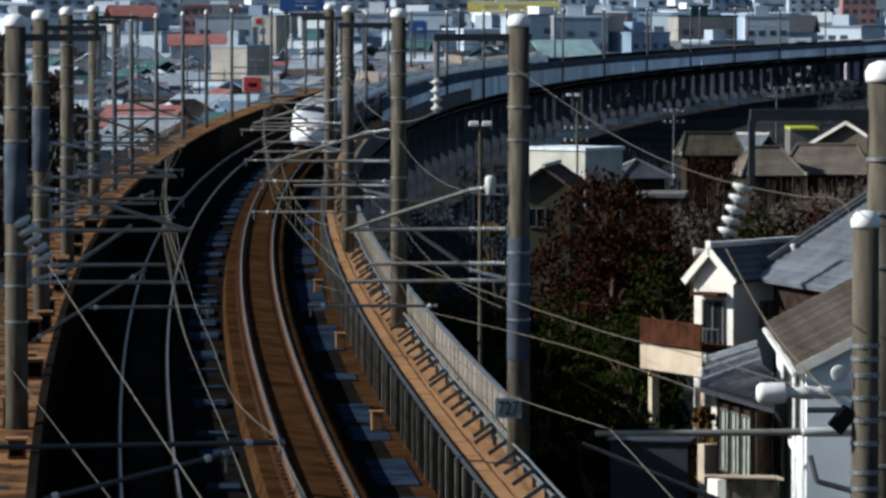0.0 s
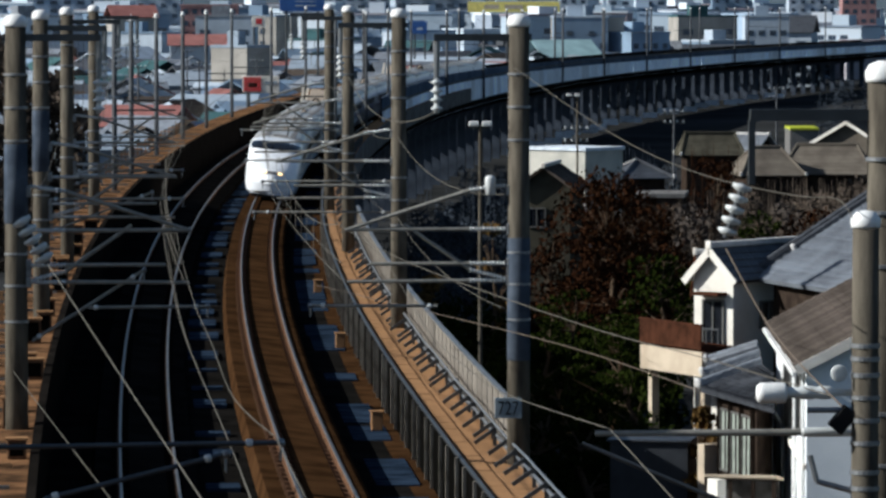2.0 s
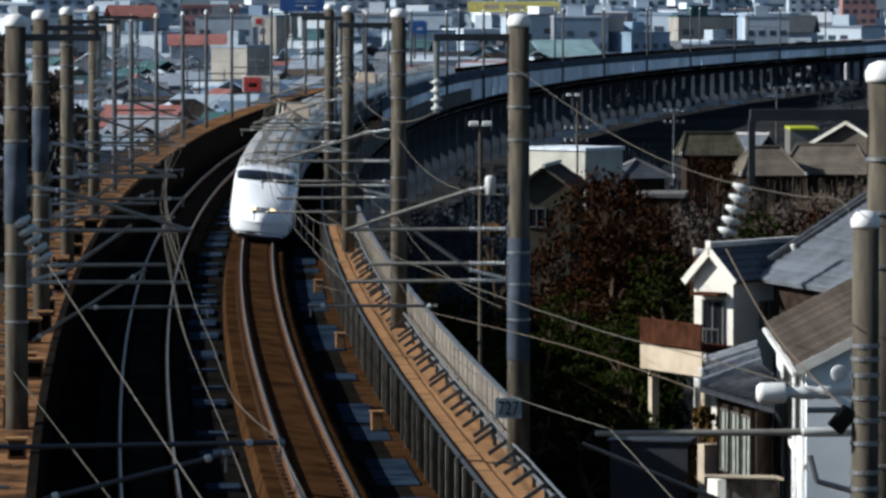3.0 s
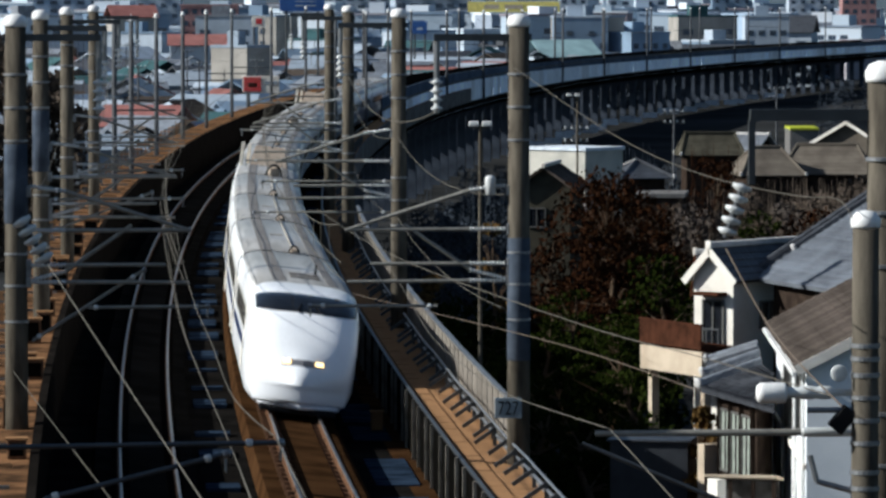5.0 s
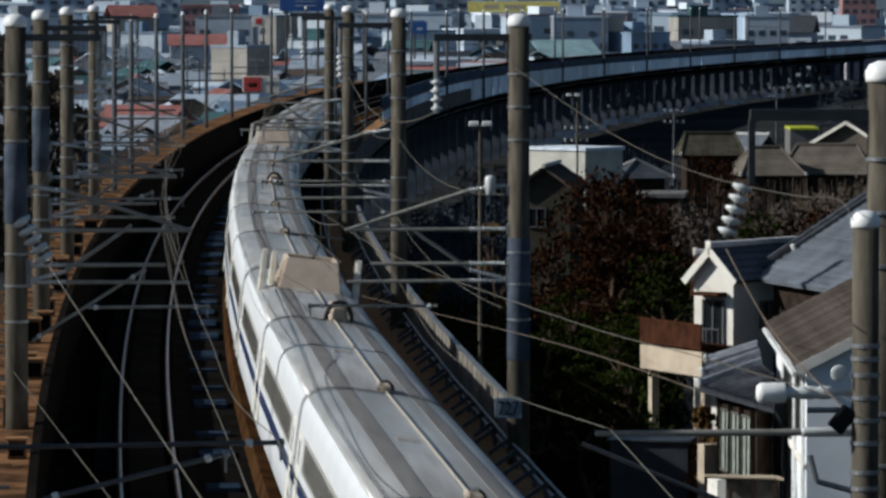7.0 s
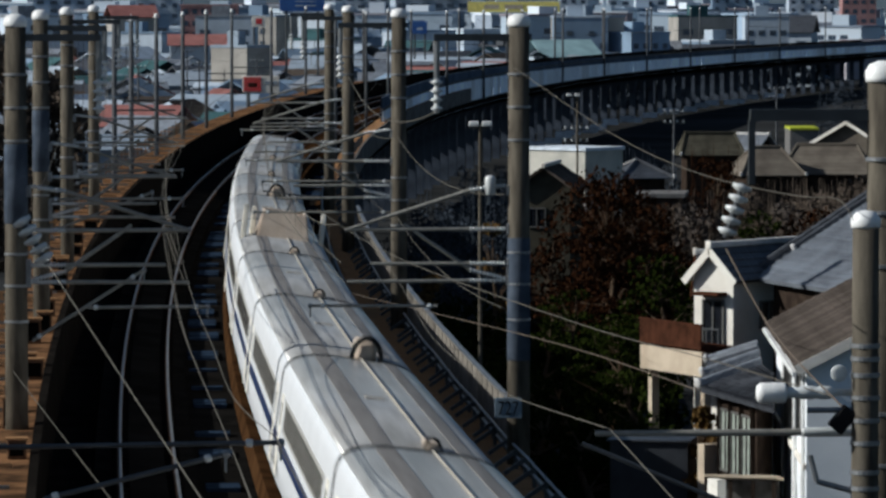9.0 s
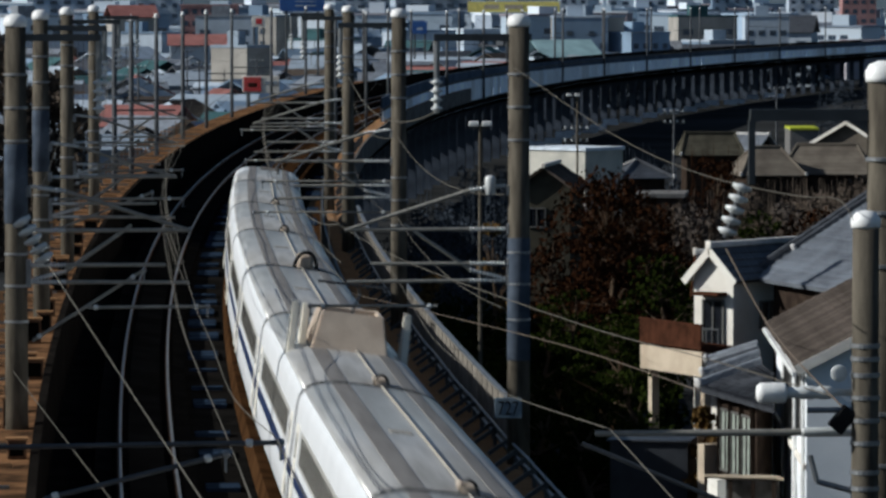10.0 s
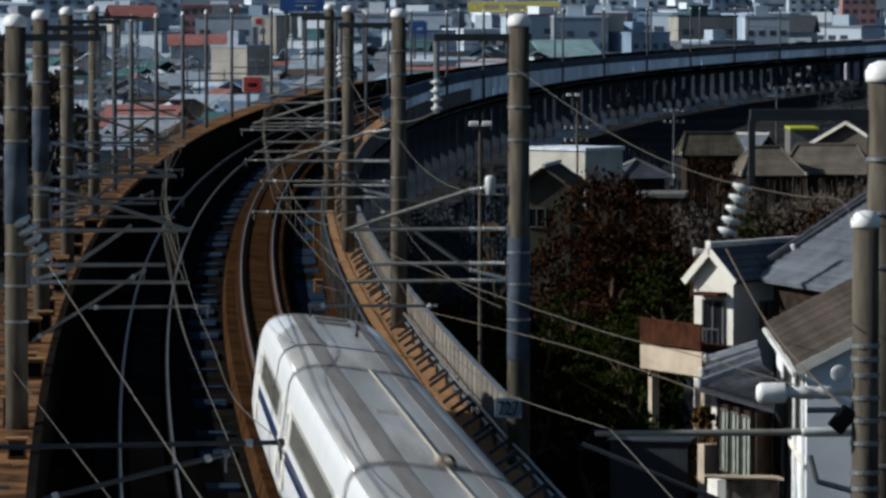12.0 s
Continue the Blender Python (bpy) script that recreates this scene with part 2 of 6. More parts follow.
def build_viaduct():
    v = thing("viaduct", "curved concrete railway viaduct with rust-stained walkways", "viaduct", kind="structure")
    bm = bmesh.new()
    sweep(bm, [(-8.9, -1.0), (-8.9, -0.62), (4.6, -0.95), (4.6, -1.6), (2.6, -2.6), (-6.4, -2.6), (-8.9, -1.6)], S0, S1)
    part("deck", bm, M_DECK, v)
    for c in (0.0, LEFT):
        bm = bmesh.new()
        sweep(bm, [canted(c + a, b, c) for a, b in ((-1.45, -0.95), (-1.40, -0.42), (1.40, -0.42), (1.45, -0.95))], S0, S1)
        # left slab takes the deck tone: shade of the wall put into its colour
        part("track_bed", bm, M_DECK if c else M_BALLAST, v, "track slab with wall shade put into its colour" if c else "rust-brown track slab")
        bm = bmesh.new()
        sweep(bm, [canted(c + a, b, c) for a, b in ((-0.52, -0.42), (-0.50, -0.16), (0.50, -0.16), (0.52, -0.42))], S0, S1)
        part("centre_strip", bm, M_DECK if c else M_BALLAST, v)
    # sleepers / fastening plates
    pl = []
    for c in (0.0, LEFT):
        for i in range(140):
            pl.append((at(112) + i * 1.25, c, 0))
    plate = {}
    # the left plates carry the same painted shade in their tone
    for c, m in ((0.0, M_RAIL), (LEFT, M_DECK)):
        bm = bmesh.new()
        box(bm, -0.95, 0.95, -0.14, 0.14, -0.42, -0.185)
        me = bpy.data.meshes.new("track_plate")
        bm.to_mesh(me)
        bm.free()
        me.materials.append(m)
        plate[c] = me
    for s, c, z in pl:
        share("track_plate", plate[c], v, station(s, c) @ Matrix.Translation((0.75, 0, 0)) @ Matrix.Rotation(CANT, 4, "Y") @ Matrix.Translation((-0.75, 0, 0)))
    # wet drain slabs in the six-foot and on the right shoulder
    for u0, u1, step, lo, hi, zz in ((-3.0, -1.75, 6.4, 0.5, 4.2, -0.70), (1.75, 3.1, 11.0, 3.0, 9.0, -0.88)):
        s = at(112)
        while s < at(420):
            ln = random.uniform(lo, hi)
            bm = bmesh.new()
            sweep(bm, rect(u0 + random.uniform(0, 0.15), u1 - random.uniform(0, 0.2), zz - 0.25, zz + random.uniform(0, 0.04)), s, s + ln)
            part("drain_slab", bm, M_WET_SKY, v, "wet concrete drain slab with sky reflection painted as blue")
            s += step * random.uniform(0.5, 1.7)
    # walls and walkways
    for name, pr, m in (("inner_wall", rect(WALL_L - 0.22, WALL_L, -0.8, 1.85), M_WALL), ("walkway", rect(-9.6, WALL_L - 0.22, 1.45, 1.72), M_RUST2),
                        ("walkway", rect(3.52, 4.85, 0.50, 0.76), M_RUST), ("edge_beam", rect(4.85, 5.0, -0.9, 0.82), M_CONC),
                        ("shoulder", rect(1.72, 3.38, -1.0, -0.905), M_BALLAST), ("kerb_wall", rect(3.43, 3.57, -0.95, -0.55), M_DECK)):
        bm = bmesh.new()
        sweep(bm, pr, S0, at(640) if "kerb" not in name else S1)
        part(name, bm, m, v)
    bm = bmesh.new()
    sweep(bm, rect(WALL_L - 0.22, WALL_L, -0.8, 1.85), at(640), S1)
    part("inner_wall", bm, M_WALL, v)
    # cable trough lids on the walkways
    bm = bmesh.new()
    for i in range(170):
        s = at(60) + i * 2.0
        sweep(bm, rect(3.60, 4.0, 0.762, 0.80 + random.uniform(0, 0.02)), s, s + 1.93)
    tagged(part("trough_lid", bm, M_RUST, v), kind="stuff")
    # left outer walkway frames
    for i in range(60):
        s = at(90) + i * 5.2
        bm = bmesh.new()
        box(bm, -0.75, 0.75, -0.08, 0.08, 0.65, 0.75)
        box(bm, -0.80, -0.70, -0.06, 0.06, 0.65, 1.65)
        box(bm, -0.80, 0.1, -0.05, 0.05, 1.60, 1.68)
        o = part("walkway_frame", bm, M_RUST if i % 2 else M_FENCE, v)
        o.matrix_basis = station(s, -8.5, 1.05)
    # trackside fence on the right: posts, top rail, black sheet standing for shaded gaps
    f = thing("fence", "trackside fence with grey posts, top rail and black sheet for shaded gaps", "fence", kind="structure")
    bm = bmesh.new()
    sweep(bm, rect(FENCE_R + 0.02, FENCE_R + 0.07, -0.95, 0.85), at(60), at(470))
    part("panel", bm, M_GAP_DOOR, f)
    bm = bmesh.new()
    sweep(bm, [(FENCE_R - 0.03, 0.85), (FENCE_R - 0.03, 0.90), (FENCE_R + 0.05, 0.92), (FENCE_R + 0.05, 0.85)], at(60), at(470))
    part("top_rail", bm, M_STEEL, f)
    along_boxes("post", (0.085, 0.12, 1.78), M_FENCEPOST, f, [(at(90) + i * 3.1 + 0.5 * math.sin(i * 3.1), FENCE_R - 0.05, -0.93) for i in range(122)])
    # brackets that lean over the walkway
    br = thing("cable_rack", "row of dark leaning brackets along the walkway", "cable rack", kind="structure")
    bm = bmesh.new()
    box(bm, -0.32, 0.32, -0.05, 0.05, -0.05, 0.05, Matrix.Rotation(radians(-35), 4, "Y"))
    box(bm, 0.22, 0.32, -0.05, 0.05, -0.35, 0.25)
    me = bpy.data.meshes.new("bracket")
    bm.to_mesh(me)
    bm.free()
    me.materials.append(M_STEEL)
    for i in range(110):
        share("bracket", me, br, station(at(100) + i * 2.8 + 0.5 * math.sin(i * 1.9), 4.45 + 0.06 * math.sin(i * 2.7), 1.02))
    bm = bmesh.new()
    for z in (1.06, 1.30):
        polyline(bm, [along(at(80) + i * 6, 4.70, z + 0.03 * math.sin(i * 2.1)) for i in range(50)], 0.035)
    part("cable", bm, M_GALV, br)
    # outer screen: beige panels
    sc = thing("screen", "weathered beige panel screen along the walkway edge", "screen", kind="structure")
    bm = bmesh.new()
    box(bm, -0.03, 0.03, -0.98, 0.98, 0, 1.25)
    box(bm, -0.05, -0.03, -0.98, -0.90, 0, 1.25)
    me = bpy.data.meshes.new("panel")
    bm.to_mesh(me)
    bm.free()
    me.materials.append(M_PANEL)
    for i in range(62):
        y = 129.5 + i * 2.0
        share("panel", me, sc, station(at(y), 5.05, 0.72))
    bm = bmesh.new()
    sweep(bm, rect(4.98, 5.12, 1.97, 2.03), at(129), at(252))
    part("top_rail", bm, M_GALV, sc)
    # tall barrier with girder panels along the far curve
    fb = thing("noise_barrier", "panelled barrier along the far viaduct curve, haze blue put into its colour", "barrier", kind="structure")
    bm = bmesh.new()
    n = 60
    rings = []
    sa, sb = at(470), S1
    for i in range(n + 1):
        s = sa + (sb - sa) * i / n
        top = 3.0 - 1.2 * min(1, max(0, (s - 250) / 400))
        rings.append([bm.verts.new(along(s, u, z)) for u, z in ((4.15, 0.2), (4.15, top), (4.3, top), (4.3, 0.2))])
    for a, b in zip(rings, rings[1:]):
        for i in range(4):
            bm.faces.new((a[i], a[(i + 1) % 4], b[(i + 1) % 4], b[i]))
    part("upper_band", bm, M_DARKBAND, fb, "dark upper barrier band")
    bm = bmesh.new()
    sweep(bm, rect(4.1, 4.4, 1.75, 1.95), at(470), S1)
    part("coping", bm, M_CONC, fb)
    k = 0
    s = at(470)
    while s < S1 - 12:
        ln = random.choice((6.0, 8.0, 10.0, 12.0))
        bm = bmesh.new()
        sweep(bm, rect(4.30, 4.42 + random.choice((0, 0.05)), -1.7, 1.7 - 0.9 * min(1, max(0, (s - 250) / 400))), s, s + ln - 0.12)
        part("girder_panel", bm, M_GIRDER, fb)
        s += ln
    # piers
    pr = thing("piers", "dark concrete frame piers under the viaduct", "viaduct piers", kind="structure")
    bm = bmesh.new()
    box(bm, -0.5, 0.5, -0.5, 0.5, -13, -2.3)
    me = bpy.data.meshes.new("pier")
    bm.to_mesh(me)
    bm.free()
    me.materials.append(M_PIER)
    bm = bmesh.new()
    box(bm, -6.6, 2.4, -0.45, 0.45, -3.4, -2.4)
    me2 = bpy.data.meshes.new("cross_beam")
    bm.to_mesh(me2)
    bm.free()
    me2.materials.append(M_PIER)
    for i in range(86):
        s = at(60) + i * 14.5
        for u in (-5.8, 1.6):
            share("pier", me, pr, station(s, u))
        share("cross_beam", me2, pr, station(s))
    # added pale panels standing for sunlit patches of ground beyond the piers
    gw = thing("guard_wall", "added row of pale panels standing for sunlit ground patches", "wall", kind="structure")
    bm = bmesh.new()
    box(bm, -1.3, 1.3, -0.15, 0.15, 0, 1.0)
    me = bpy.data.meshes.new("wall_panel")
    bm.to_mesh(me)
    bm.free()
    me.materials.append(M_PALE)
    for i in range(22):
        share("wall_panel", me, gw, station(at(690) + i * 21.0 + 5 * math.sin(i * 2.3), 7.5, 0) @ Matrix.Translation((0, 0, -RAIL + 1.7 + 0.3 * math.sin(i * 1.7))))
    return v


# inner wall darkened in colour to deepen the shade on its face
M_WALL = mat("shade_dark_wall", (0.014, 0.012, 0.0105), 0.9, color2=(0.008, 0.007, 0.006), scale=0.5, bump=0.3)
# pier tone lifted toward blue, so haze is part of the colour
M_PIER = mat("hazed_pier", (0.085, 0.102, 0.132), 0.85, color2=(0.05, 0.06, 0.08), scale=0.5)
# near-black: shade between fence posts as a colour, also used on cabinet doors
M_GAP_DOOR = mat("gap_shade_and_door", (0.0045, 0.004, 0.0036), 0.95, color2=(0.0025, 0.0025, 0.0022), scale=1)
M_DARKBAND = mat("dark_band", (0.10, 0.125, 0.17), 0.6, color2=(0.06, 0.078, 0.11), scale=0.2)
M_PALE = mat("pale_panel", (0.55, 0.60, 0.66), 0.7, vary=0.3)
VIADUCT = build_viaduct()


def trackside_box(y, u, w, h, d):
    """A small equipment cabinet on the outer walkway."""
    ob = thing("equipment_box", "rust-stained trackside equipment box on the walkway", "equipment box", station(at(y), u, 1.722), group="trackside boxes")
    bm = bmesh.new()
    box(bm, -w / 2, w / 2, -d / 2, d / 2, 0, h, bevel=0.03)
    part("body", bm, M_CABINET, ob)
    bm = bmesh.new()
    box(bm, -w / 2 - 0.04, w / 2 + 0.04, -d / 2 - 0.04, d / 2 + 0.04, h + 0.002, h + 0.05)
    part("lid", bm, M_RUST, ob)
    bm = bmesh.new()
    box(bm, -w / 2 + 0.06, w / 2 - 0.06, -d / 2 - 0.02, -d / 2 - 0.003, 0.08, h - 0.08)
    part("door", bm, M_GAP_DOOR, ob)


def junction_box(y, u):
    """A small sunlit cable box on the right shoulder."""
    ob = thing("junction_box", "orange-brown cable junction box on the track shoulder", "junction box", station(at(y), u, -0.95), group="junction boxes")
    bm = bmesh.new()
    box(bm, -0.18, 0.18, -0.2, 0.2, 0, 0.62, bevel=0.03)
    part("body", bm, M_RUST, ob)
    bm = bmesh.new()
    box(bm, -0.22, 0.22, -0.24, 0.24, 0.622, 0.67, bevel=0.01)
    part("lid", bm, M_RUST, ob)


for k, y in enumerate((155, 191, 227)):
    junction_box(y, 2.75 + 0.12 * (k % 2))
M_CABINET = mat("cabinet_rust", (0.16, 0.09, 0.05), 0.8, color2=(0.07, 0.04, 0.025), scale=3)
for k in range(16):
    trackside_box(118 + k * 7.5 + 2 * math.sin(k * 2.7), -7.68 - 0.17 * (k % 3), 0.45 + 0.2 * (k % 2), 0.45 + 0.3 * ((k * 3) % 4) / 3, 0.5)


def build_rails():
    for c, nm in ((0.0, "sunlit"), (LEFT, "shaded")):
        for side in (-0.75, 0.75):
            r = thing("rail", f"worn steel running rail on the {nm} track", "rail", group="running rails", kind="structure")
            for name, m, pts in (("foot", M_RAIL, ((-0.07, -0.17), (-0.07, -0.15), (0.07, -0.15), (0.07, -0.17))),
                                 ("web", M_RAIL, ((-0.03, -0.15), (-0.03, -0.045), (0.03, -0.045), (0.03, -0.15))),
                                 ("head", M_RAILTOP, ((-0.036, -0.045), (-0.036, -0.005), (-0.028, 0.0), (0.028, 0.0), (0.036, -0.005), (0.036, -0.045)))):
                bm = bmesh.new()
                sweep(bm, [canted(c + side + a, b, c) for a, b in pts], S0, S1, 8.0)
                part(name, bm, m, r)


build_rails()


# ---- train ----
CAR, N_CAR = 25.0, 16


def car_section(y, nose):
    """Half width, roof height, shoulder height and sole at y metres from the car's front end."""
    if not nose:
        return 1.69, 3.62, 2.74, 0.30
    t = min(1.0, y / 6.5)
    w = 1.69 - 0.27 * (1 - min(1, y / 4.0)) ** 2
    top = float(np.interp(y, (0.0, 0.08, 0.25, 0.8, 1.6, 2.4, 3.2, 4.0, 4.8, 6.5), (0.95, 1.14, 1.36, 1.86, 2.46, 2.98, 3.34, 3.54, 3.60, 3.62)))
    return w, top, 0.30 + (top - 0.30) * (0.50 + 0.235 * t), 0.24


def prow(x, y, z, nose):
    """The lower nose is a blunt prow: it falls back to both sides of its centre line."""
    if not nose:
        return y
    return y + 1.0 * min(1.0, abs(x) / 1.4) * min(1.0, max(0.0, (2.3 - z) / 1.5)) * max(0.0, 1 - y / 4.0) ** 2


def arc_pt(y, a, nose, off=0.0):
    """Point of the upper shell at y; a in degrees from -90 (left shoulder) over 0 (ridge) to 90."""
    w, top, sh, sole = car_section(y, nose)
    b = radians(90 - abs(a))
    k = max(0.0, 1 - y / 4.5) if nose else 0.0
    x = w * max(0.0, math.cos(b)) ** (0.55 + 0.3 * k) * 0.996
    z = sh + (top - sh) * math.sin(b) ** (0.50 + 0.4 * k)
    sx = 1 if a > 0 else -1
    return Vector((sx * (x + off * math.cos(b)), prow(x, y, z, nose) - (off if nose and y < 1.5 else 0.0), z + off * (0.3 + math.sin(b))))


def car_ring(y, nose, n=12):
    w, top, sh, sole = car_section(y, nose)
    half = [(0.0, sole), (0.84 * w, sole), (0.93 * w, sole + 0.18), (0.985 * w, sole + (sh - sole) * 0.32), (w, sole + (sh - sole) * 0.62), (0.996 * w, sh)]
    for i in range(1, n):
        p = arc_pt(y, 90 - 90 * i / n, nose)
        half.append((p.x, p.z))
    return half + [(0.0, top)] + [(-x, z) for x, z in half[:0:-1]]


def loft(bm, rings):
    vs = [[bm.verts.new(p) for p in r] for r in rings]
    k = len(vs[0])
    for a, b in zip(vs, vs[1:]):
        for i in range(k):
            bm.faces.new((a[i], b[i], b[(i + 1) % k], a[(i + 1) % k]))
    for ring in (vs[0], vs[-1]):
        mid = [bm.verts.new((0.0, rings[0][0][1] if ring is vs[0] else rings[-1][0][1], v.co.z)) for v in ring]
        rim = [bm.verts.new(v.co) for v in ring]
        for i in range(k):
            q = (rim[i], rim[(i + 1) % k], mid[(i + 1) % k], mid[i])
            if len({tuple(round(c, 5) for c in v.co) for v in q}) > 2:
                bm.faces.new(q)
    bmesh.ops.remove_doubles(bm, verts=[v for v in bm.verts if abs(v.co.x) < 1e-5], dist=1e-5)
    return vs


def patch(bm, ys, angles, nose, flip, off, thick=0.02, back=0.0):
    """A thin shell lying on the car's skin."""
    lay = []
    for o in (off, off - thick):
        lay.append([[bm.verts.new((p.x, flip(p.y), p.z)) for p in (arc_pt(y + back * (abs(a) / 60) ** 2.5, a, nose, o) for a in angles)] for y in ys])
    ny, na = len(ys), len(angles)
    for L in lay:
        for i in range(ny - 1):
            for j in range(na - 1):
                bm.faces.new((L[i][j], L[i][j + 1], L[i + 1][j + 1], L[i + 1][j]))
    for i in range(ny - 1):
        for j in (0, na - 1):
            bm.faces.new((lay[0][i][j], lay[0][i + 1][j], lay[1][i + 1][j], lay[1][i][j]))
    for j in range(na - 1):
        for i in (0, ny - 1):
            bm.faces.new((lay[0][i][j], lay[0][i][j + 1], lay[1][i][j + 1], lay[1][i][j]))
    bmesh.ops.recalc_face_normals(bm, faces=bm.faces)
    return bm


def lin(a, b, n):
    return [a + (b - a) * i / (n - 1) for i in range(n)]


# panes lightened to grey-brown: their reflections sit in the base colour
M_WINDOW = mat("window_sheen_tone", (0.12, 0.115, 0.105), 0.15)
WIN = bpy.data.meshes.new("window")
_b = bmesh.new()
box(_b, -0.012, 0.012, -0.32, 0.32, 0, 0.58)
_b.to_mesh(WIN)
_b.free()
WIN.materials.append(M_WINDOW)


def train_car(kind, cover=0.0):
    """kind: front, middle or rear; y = 0 at the front end, y grows to the rear, z from the rail heads."""
    nose = kind != "middle"
    lab = {"front": "white bullet train leading car with wedge nose and lit headlamps", "rear": "white bullet train trailing car with rounded tail",
           "middle": "white bullet train passenger car with blue stripe"}[kind]
    if cover:
        lab = "white bullet train car with tan pantograph cover on roof"
    ob = thing("train_car", lab, "train car", group="cars of the bullet train")
    y1 = 24.86
    ys = [0.14, 6.0, 12.0, 18.0, y1] if not nose else [0.0, 0.08, 0.16, 0.25, 0.4, 0.6, 0.8, 1.2, 1.6, 2.1, 2.6, 3.0, 3.4, 3.8, 4.3, 4.8, 5.4, 6.0, 6.5, 12, 18, y1]
    flip = (lambda y: y) if kind != "rear" else (lambda y: CAR - y)
    bm = bmesh.new()
    loft(bm, [[(x, flip(prow(x, y, z, nose)), z) for x, z in car_ring(y, nose)] for y in ys])
    bmesh.ops.recalc_face_normals(bm, faces=bm.faces)
    part("body", bm, M_WHITE, ob, smooth=True)
    r0 = 6.4 if nose else 0.16
    if kind == "rear":
        r0 = 4.9
    bm = bmesh.new()
    patch(bm, [r0, (r0 + y1) / 2, y1 - 0.02], lin(-62, 62, 21), nose, flip, 0.012, 0.03)
    part("roof", bm, M_ROOF, ob, "silver-grey roof skin", smooth=True)
    for a0, a1 in ((-22.0, -8.5), (12.0, 24.0)):
        bm = bmesh.new()
        patch(bm, [r0 + 0.3, (r0 + y1) / 2, y1 - 0.3], lin(a0, a1, 5), nose, flip, 0.022, 0.02)
        part("roof_strip", bm, M_STRIPE, ob, "brown-grey anti-slip roof strip")
    # sides
    w0 = 8.2 if nose else 3.2
    for sx in (-1, 1):
        e0 = 6.6 if nose else 0.2
        bm = bmesh.new()
        box(bm, sx * 1.685 - 0.012, sx * 1.685 + 0.012, flip(e0), flip(y1 - 0.04), 1.40, 1.70)
        bmesh.ops.recalc_face_normals(bm, faces=bm.faces)
        part("blue_stripe", bm, M_BLUE, ob, "dark blue stripe")
        bm = bmesh.new()
        box(bm, sx * 1.688 - 0.008, sx * 1.688 + 0.008, flip(w0), flip(21.8), 1.90, 2.66)
        bmesh.ops.recalc_face_normals(bm, faces=bm.faces)
        part("window_band", bm, M_BAND, ob, "grey window band")
        n = int((21.6 - w0) / 1.0)
        for i in range(n):
            share("window", WIN, ob, Matrix.Translation((sx * 1.693, flip(w0 + 0.6 + i * 1.0), 1.99)))
        for yd in ([7.2] if nose else [1.75]) + [23.2]:
            bm = bmesh.new()
            box(bm, sx * 1.69 - 0.012, sx * 1.69 + 0.012, flip(yd) - 0.42, flip(yd) + 0.42, 0.75, 2.70, bevel=0.008)
            door = part("door", bm, M_CREAM, ob, "cream passenger door")
            bm = bmesh.new()
            box(bm, sx * 1.703 - 0.006, sx * 1.703 + 0.006, flip(yd) - 0.16, flip(yd) + 0.16, 1.95, 2.5)
            part("door_window", bm, M_GLASS, door)
    # joint ring and gangway bellows
    for yy in ((y1,) if nose else (0.14, y1)):
        bm = bmesh.new()
        loft(bm, [[(x * 1.006, flip(yy + d), 0.3 + (z - 0.3) * 1.006 + 0.004) for x, z in car_ring(12.0, False)] for d in (-0.06, 0.06)])
        bmesh.ops.recalc_face_normals(bm, faces=bm.faces)
        part("end_ring", bm, M_RUBBER, ob, "dark rubber end ring")
    bm = bmesh.new()
    d0, d1 = (y1 + 0.02, CAR + 0.14) if kind != "rear" else (y1 + 0.02, CAR)
    loft(bm, [[(x * 0.92, flip(d), 0.5 + (z - 0.3) * 0.93) for x, z in car_ring(12.0, False)] for d in (d0, d1)])
    bmesh.ops.recalc_face_normals(bm, faces=bm.faces)
    part("gangway", bm, M_RUBBER, ob)
    # roof cable with joint housings
    if not nose:
        bm = bmesh.new()
        polyline(bm, [(0.18, 0.2, 3.66), (0.18, 12, 3.67), (0.18, 24.8, 3.66)], 0.028, 6)
        part("roof_cable", bm, M_CABLE, ob, "grey-tan roof cable")
        for yy in (0.75,):
            bm = bmesh.new()
            box(bm, 0.03, 0.33, yy - 0.35, yy + 0.45, 3.60, 3.80, bevel=0.06)
            hs = part("cable_housing", bm, M_BOX, ob, "tan cable joint housing")
            bm = bmesh.new()
            e = 0.5 if yy > 12 else -0.5
            polyline(bm, [(0.18 + 0.17 * math.cos(k * math.pi / 8), yy + e * 0.9, 3.66 + 0.22 * math.sin(k * math.pi / 8)) for k in range(9)], 0.035, 6)
            part("hoop", bm, M_RUBBER, hs, "black cable hoop")
        for yy in (12.4,):
            bm = bmesh.new()
            box(bm, -0.45, 0.02, yy - 0.22, yy + 0.22, 3.62, 3.665, bevel=0.02)
            part("roof_hatch", bm, M_CABLE, ob)
    else:
        for yy in (9.5, 11.2) if kind == "front" else (6.3, 8.2):
            bm = bmesh.new()
            box(bm, -0.4, 0.55, flip(yy) - 0.28, flip(yy) + 0.28, 3.63, 3.69, bevel=0.03)
            part("roof_hatch", bm, M_STRIPE, ob)
        bm = bmesh.new()
        tube(bm, (0.5, flip(12.6), 3.6), (0.5, flip(12.6), 3.95), 0.05, 0.03)
        part("antenna", bm, M_RUBBER, ob)
        # windscreen, lamps, plough
        bm = bmesh.new()
        patch(bm, lin(2.42, 3.62, 7), lin(-60, 60, 25), True, flip, 0.014, 0.03, 0.75)
        ws = part("windscreen", bm, M_GLASS, ob, "wide dark wraparound windscreen", smooth=True)
        for xx in (-0.35, 0.55):
            bm = bmesh.new()
            a = 8 if xx > 0 else -5
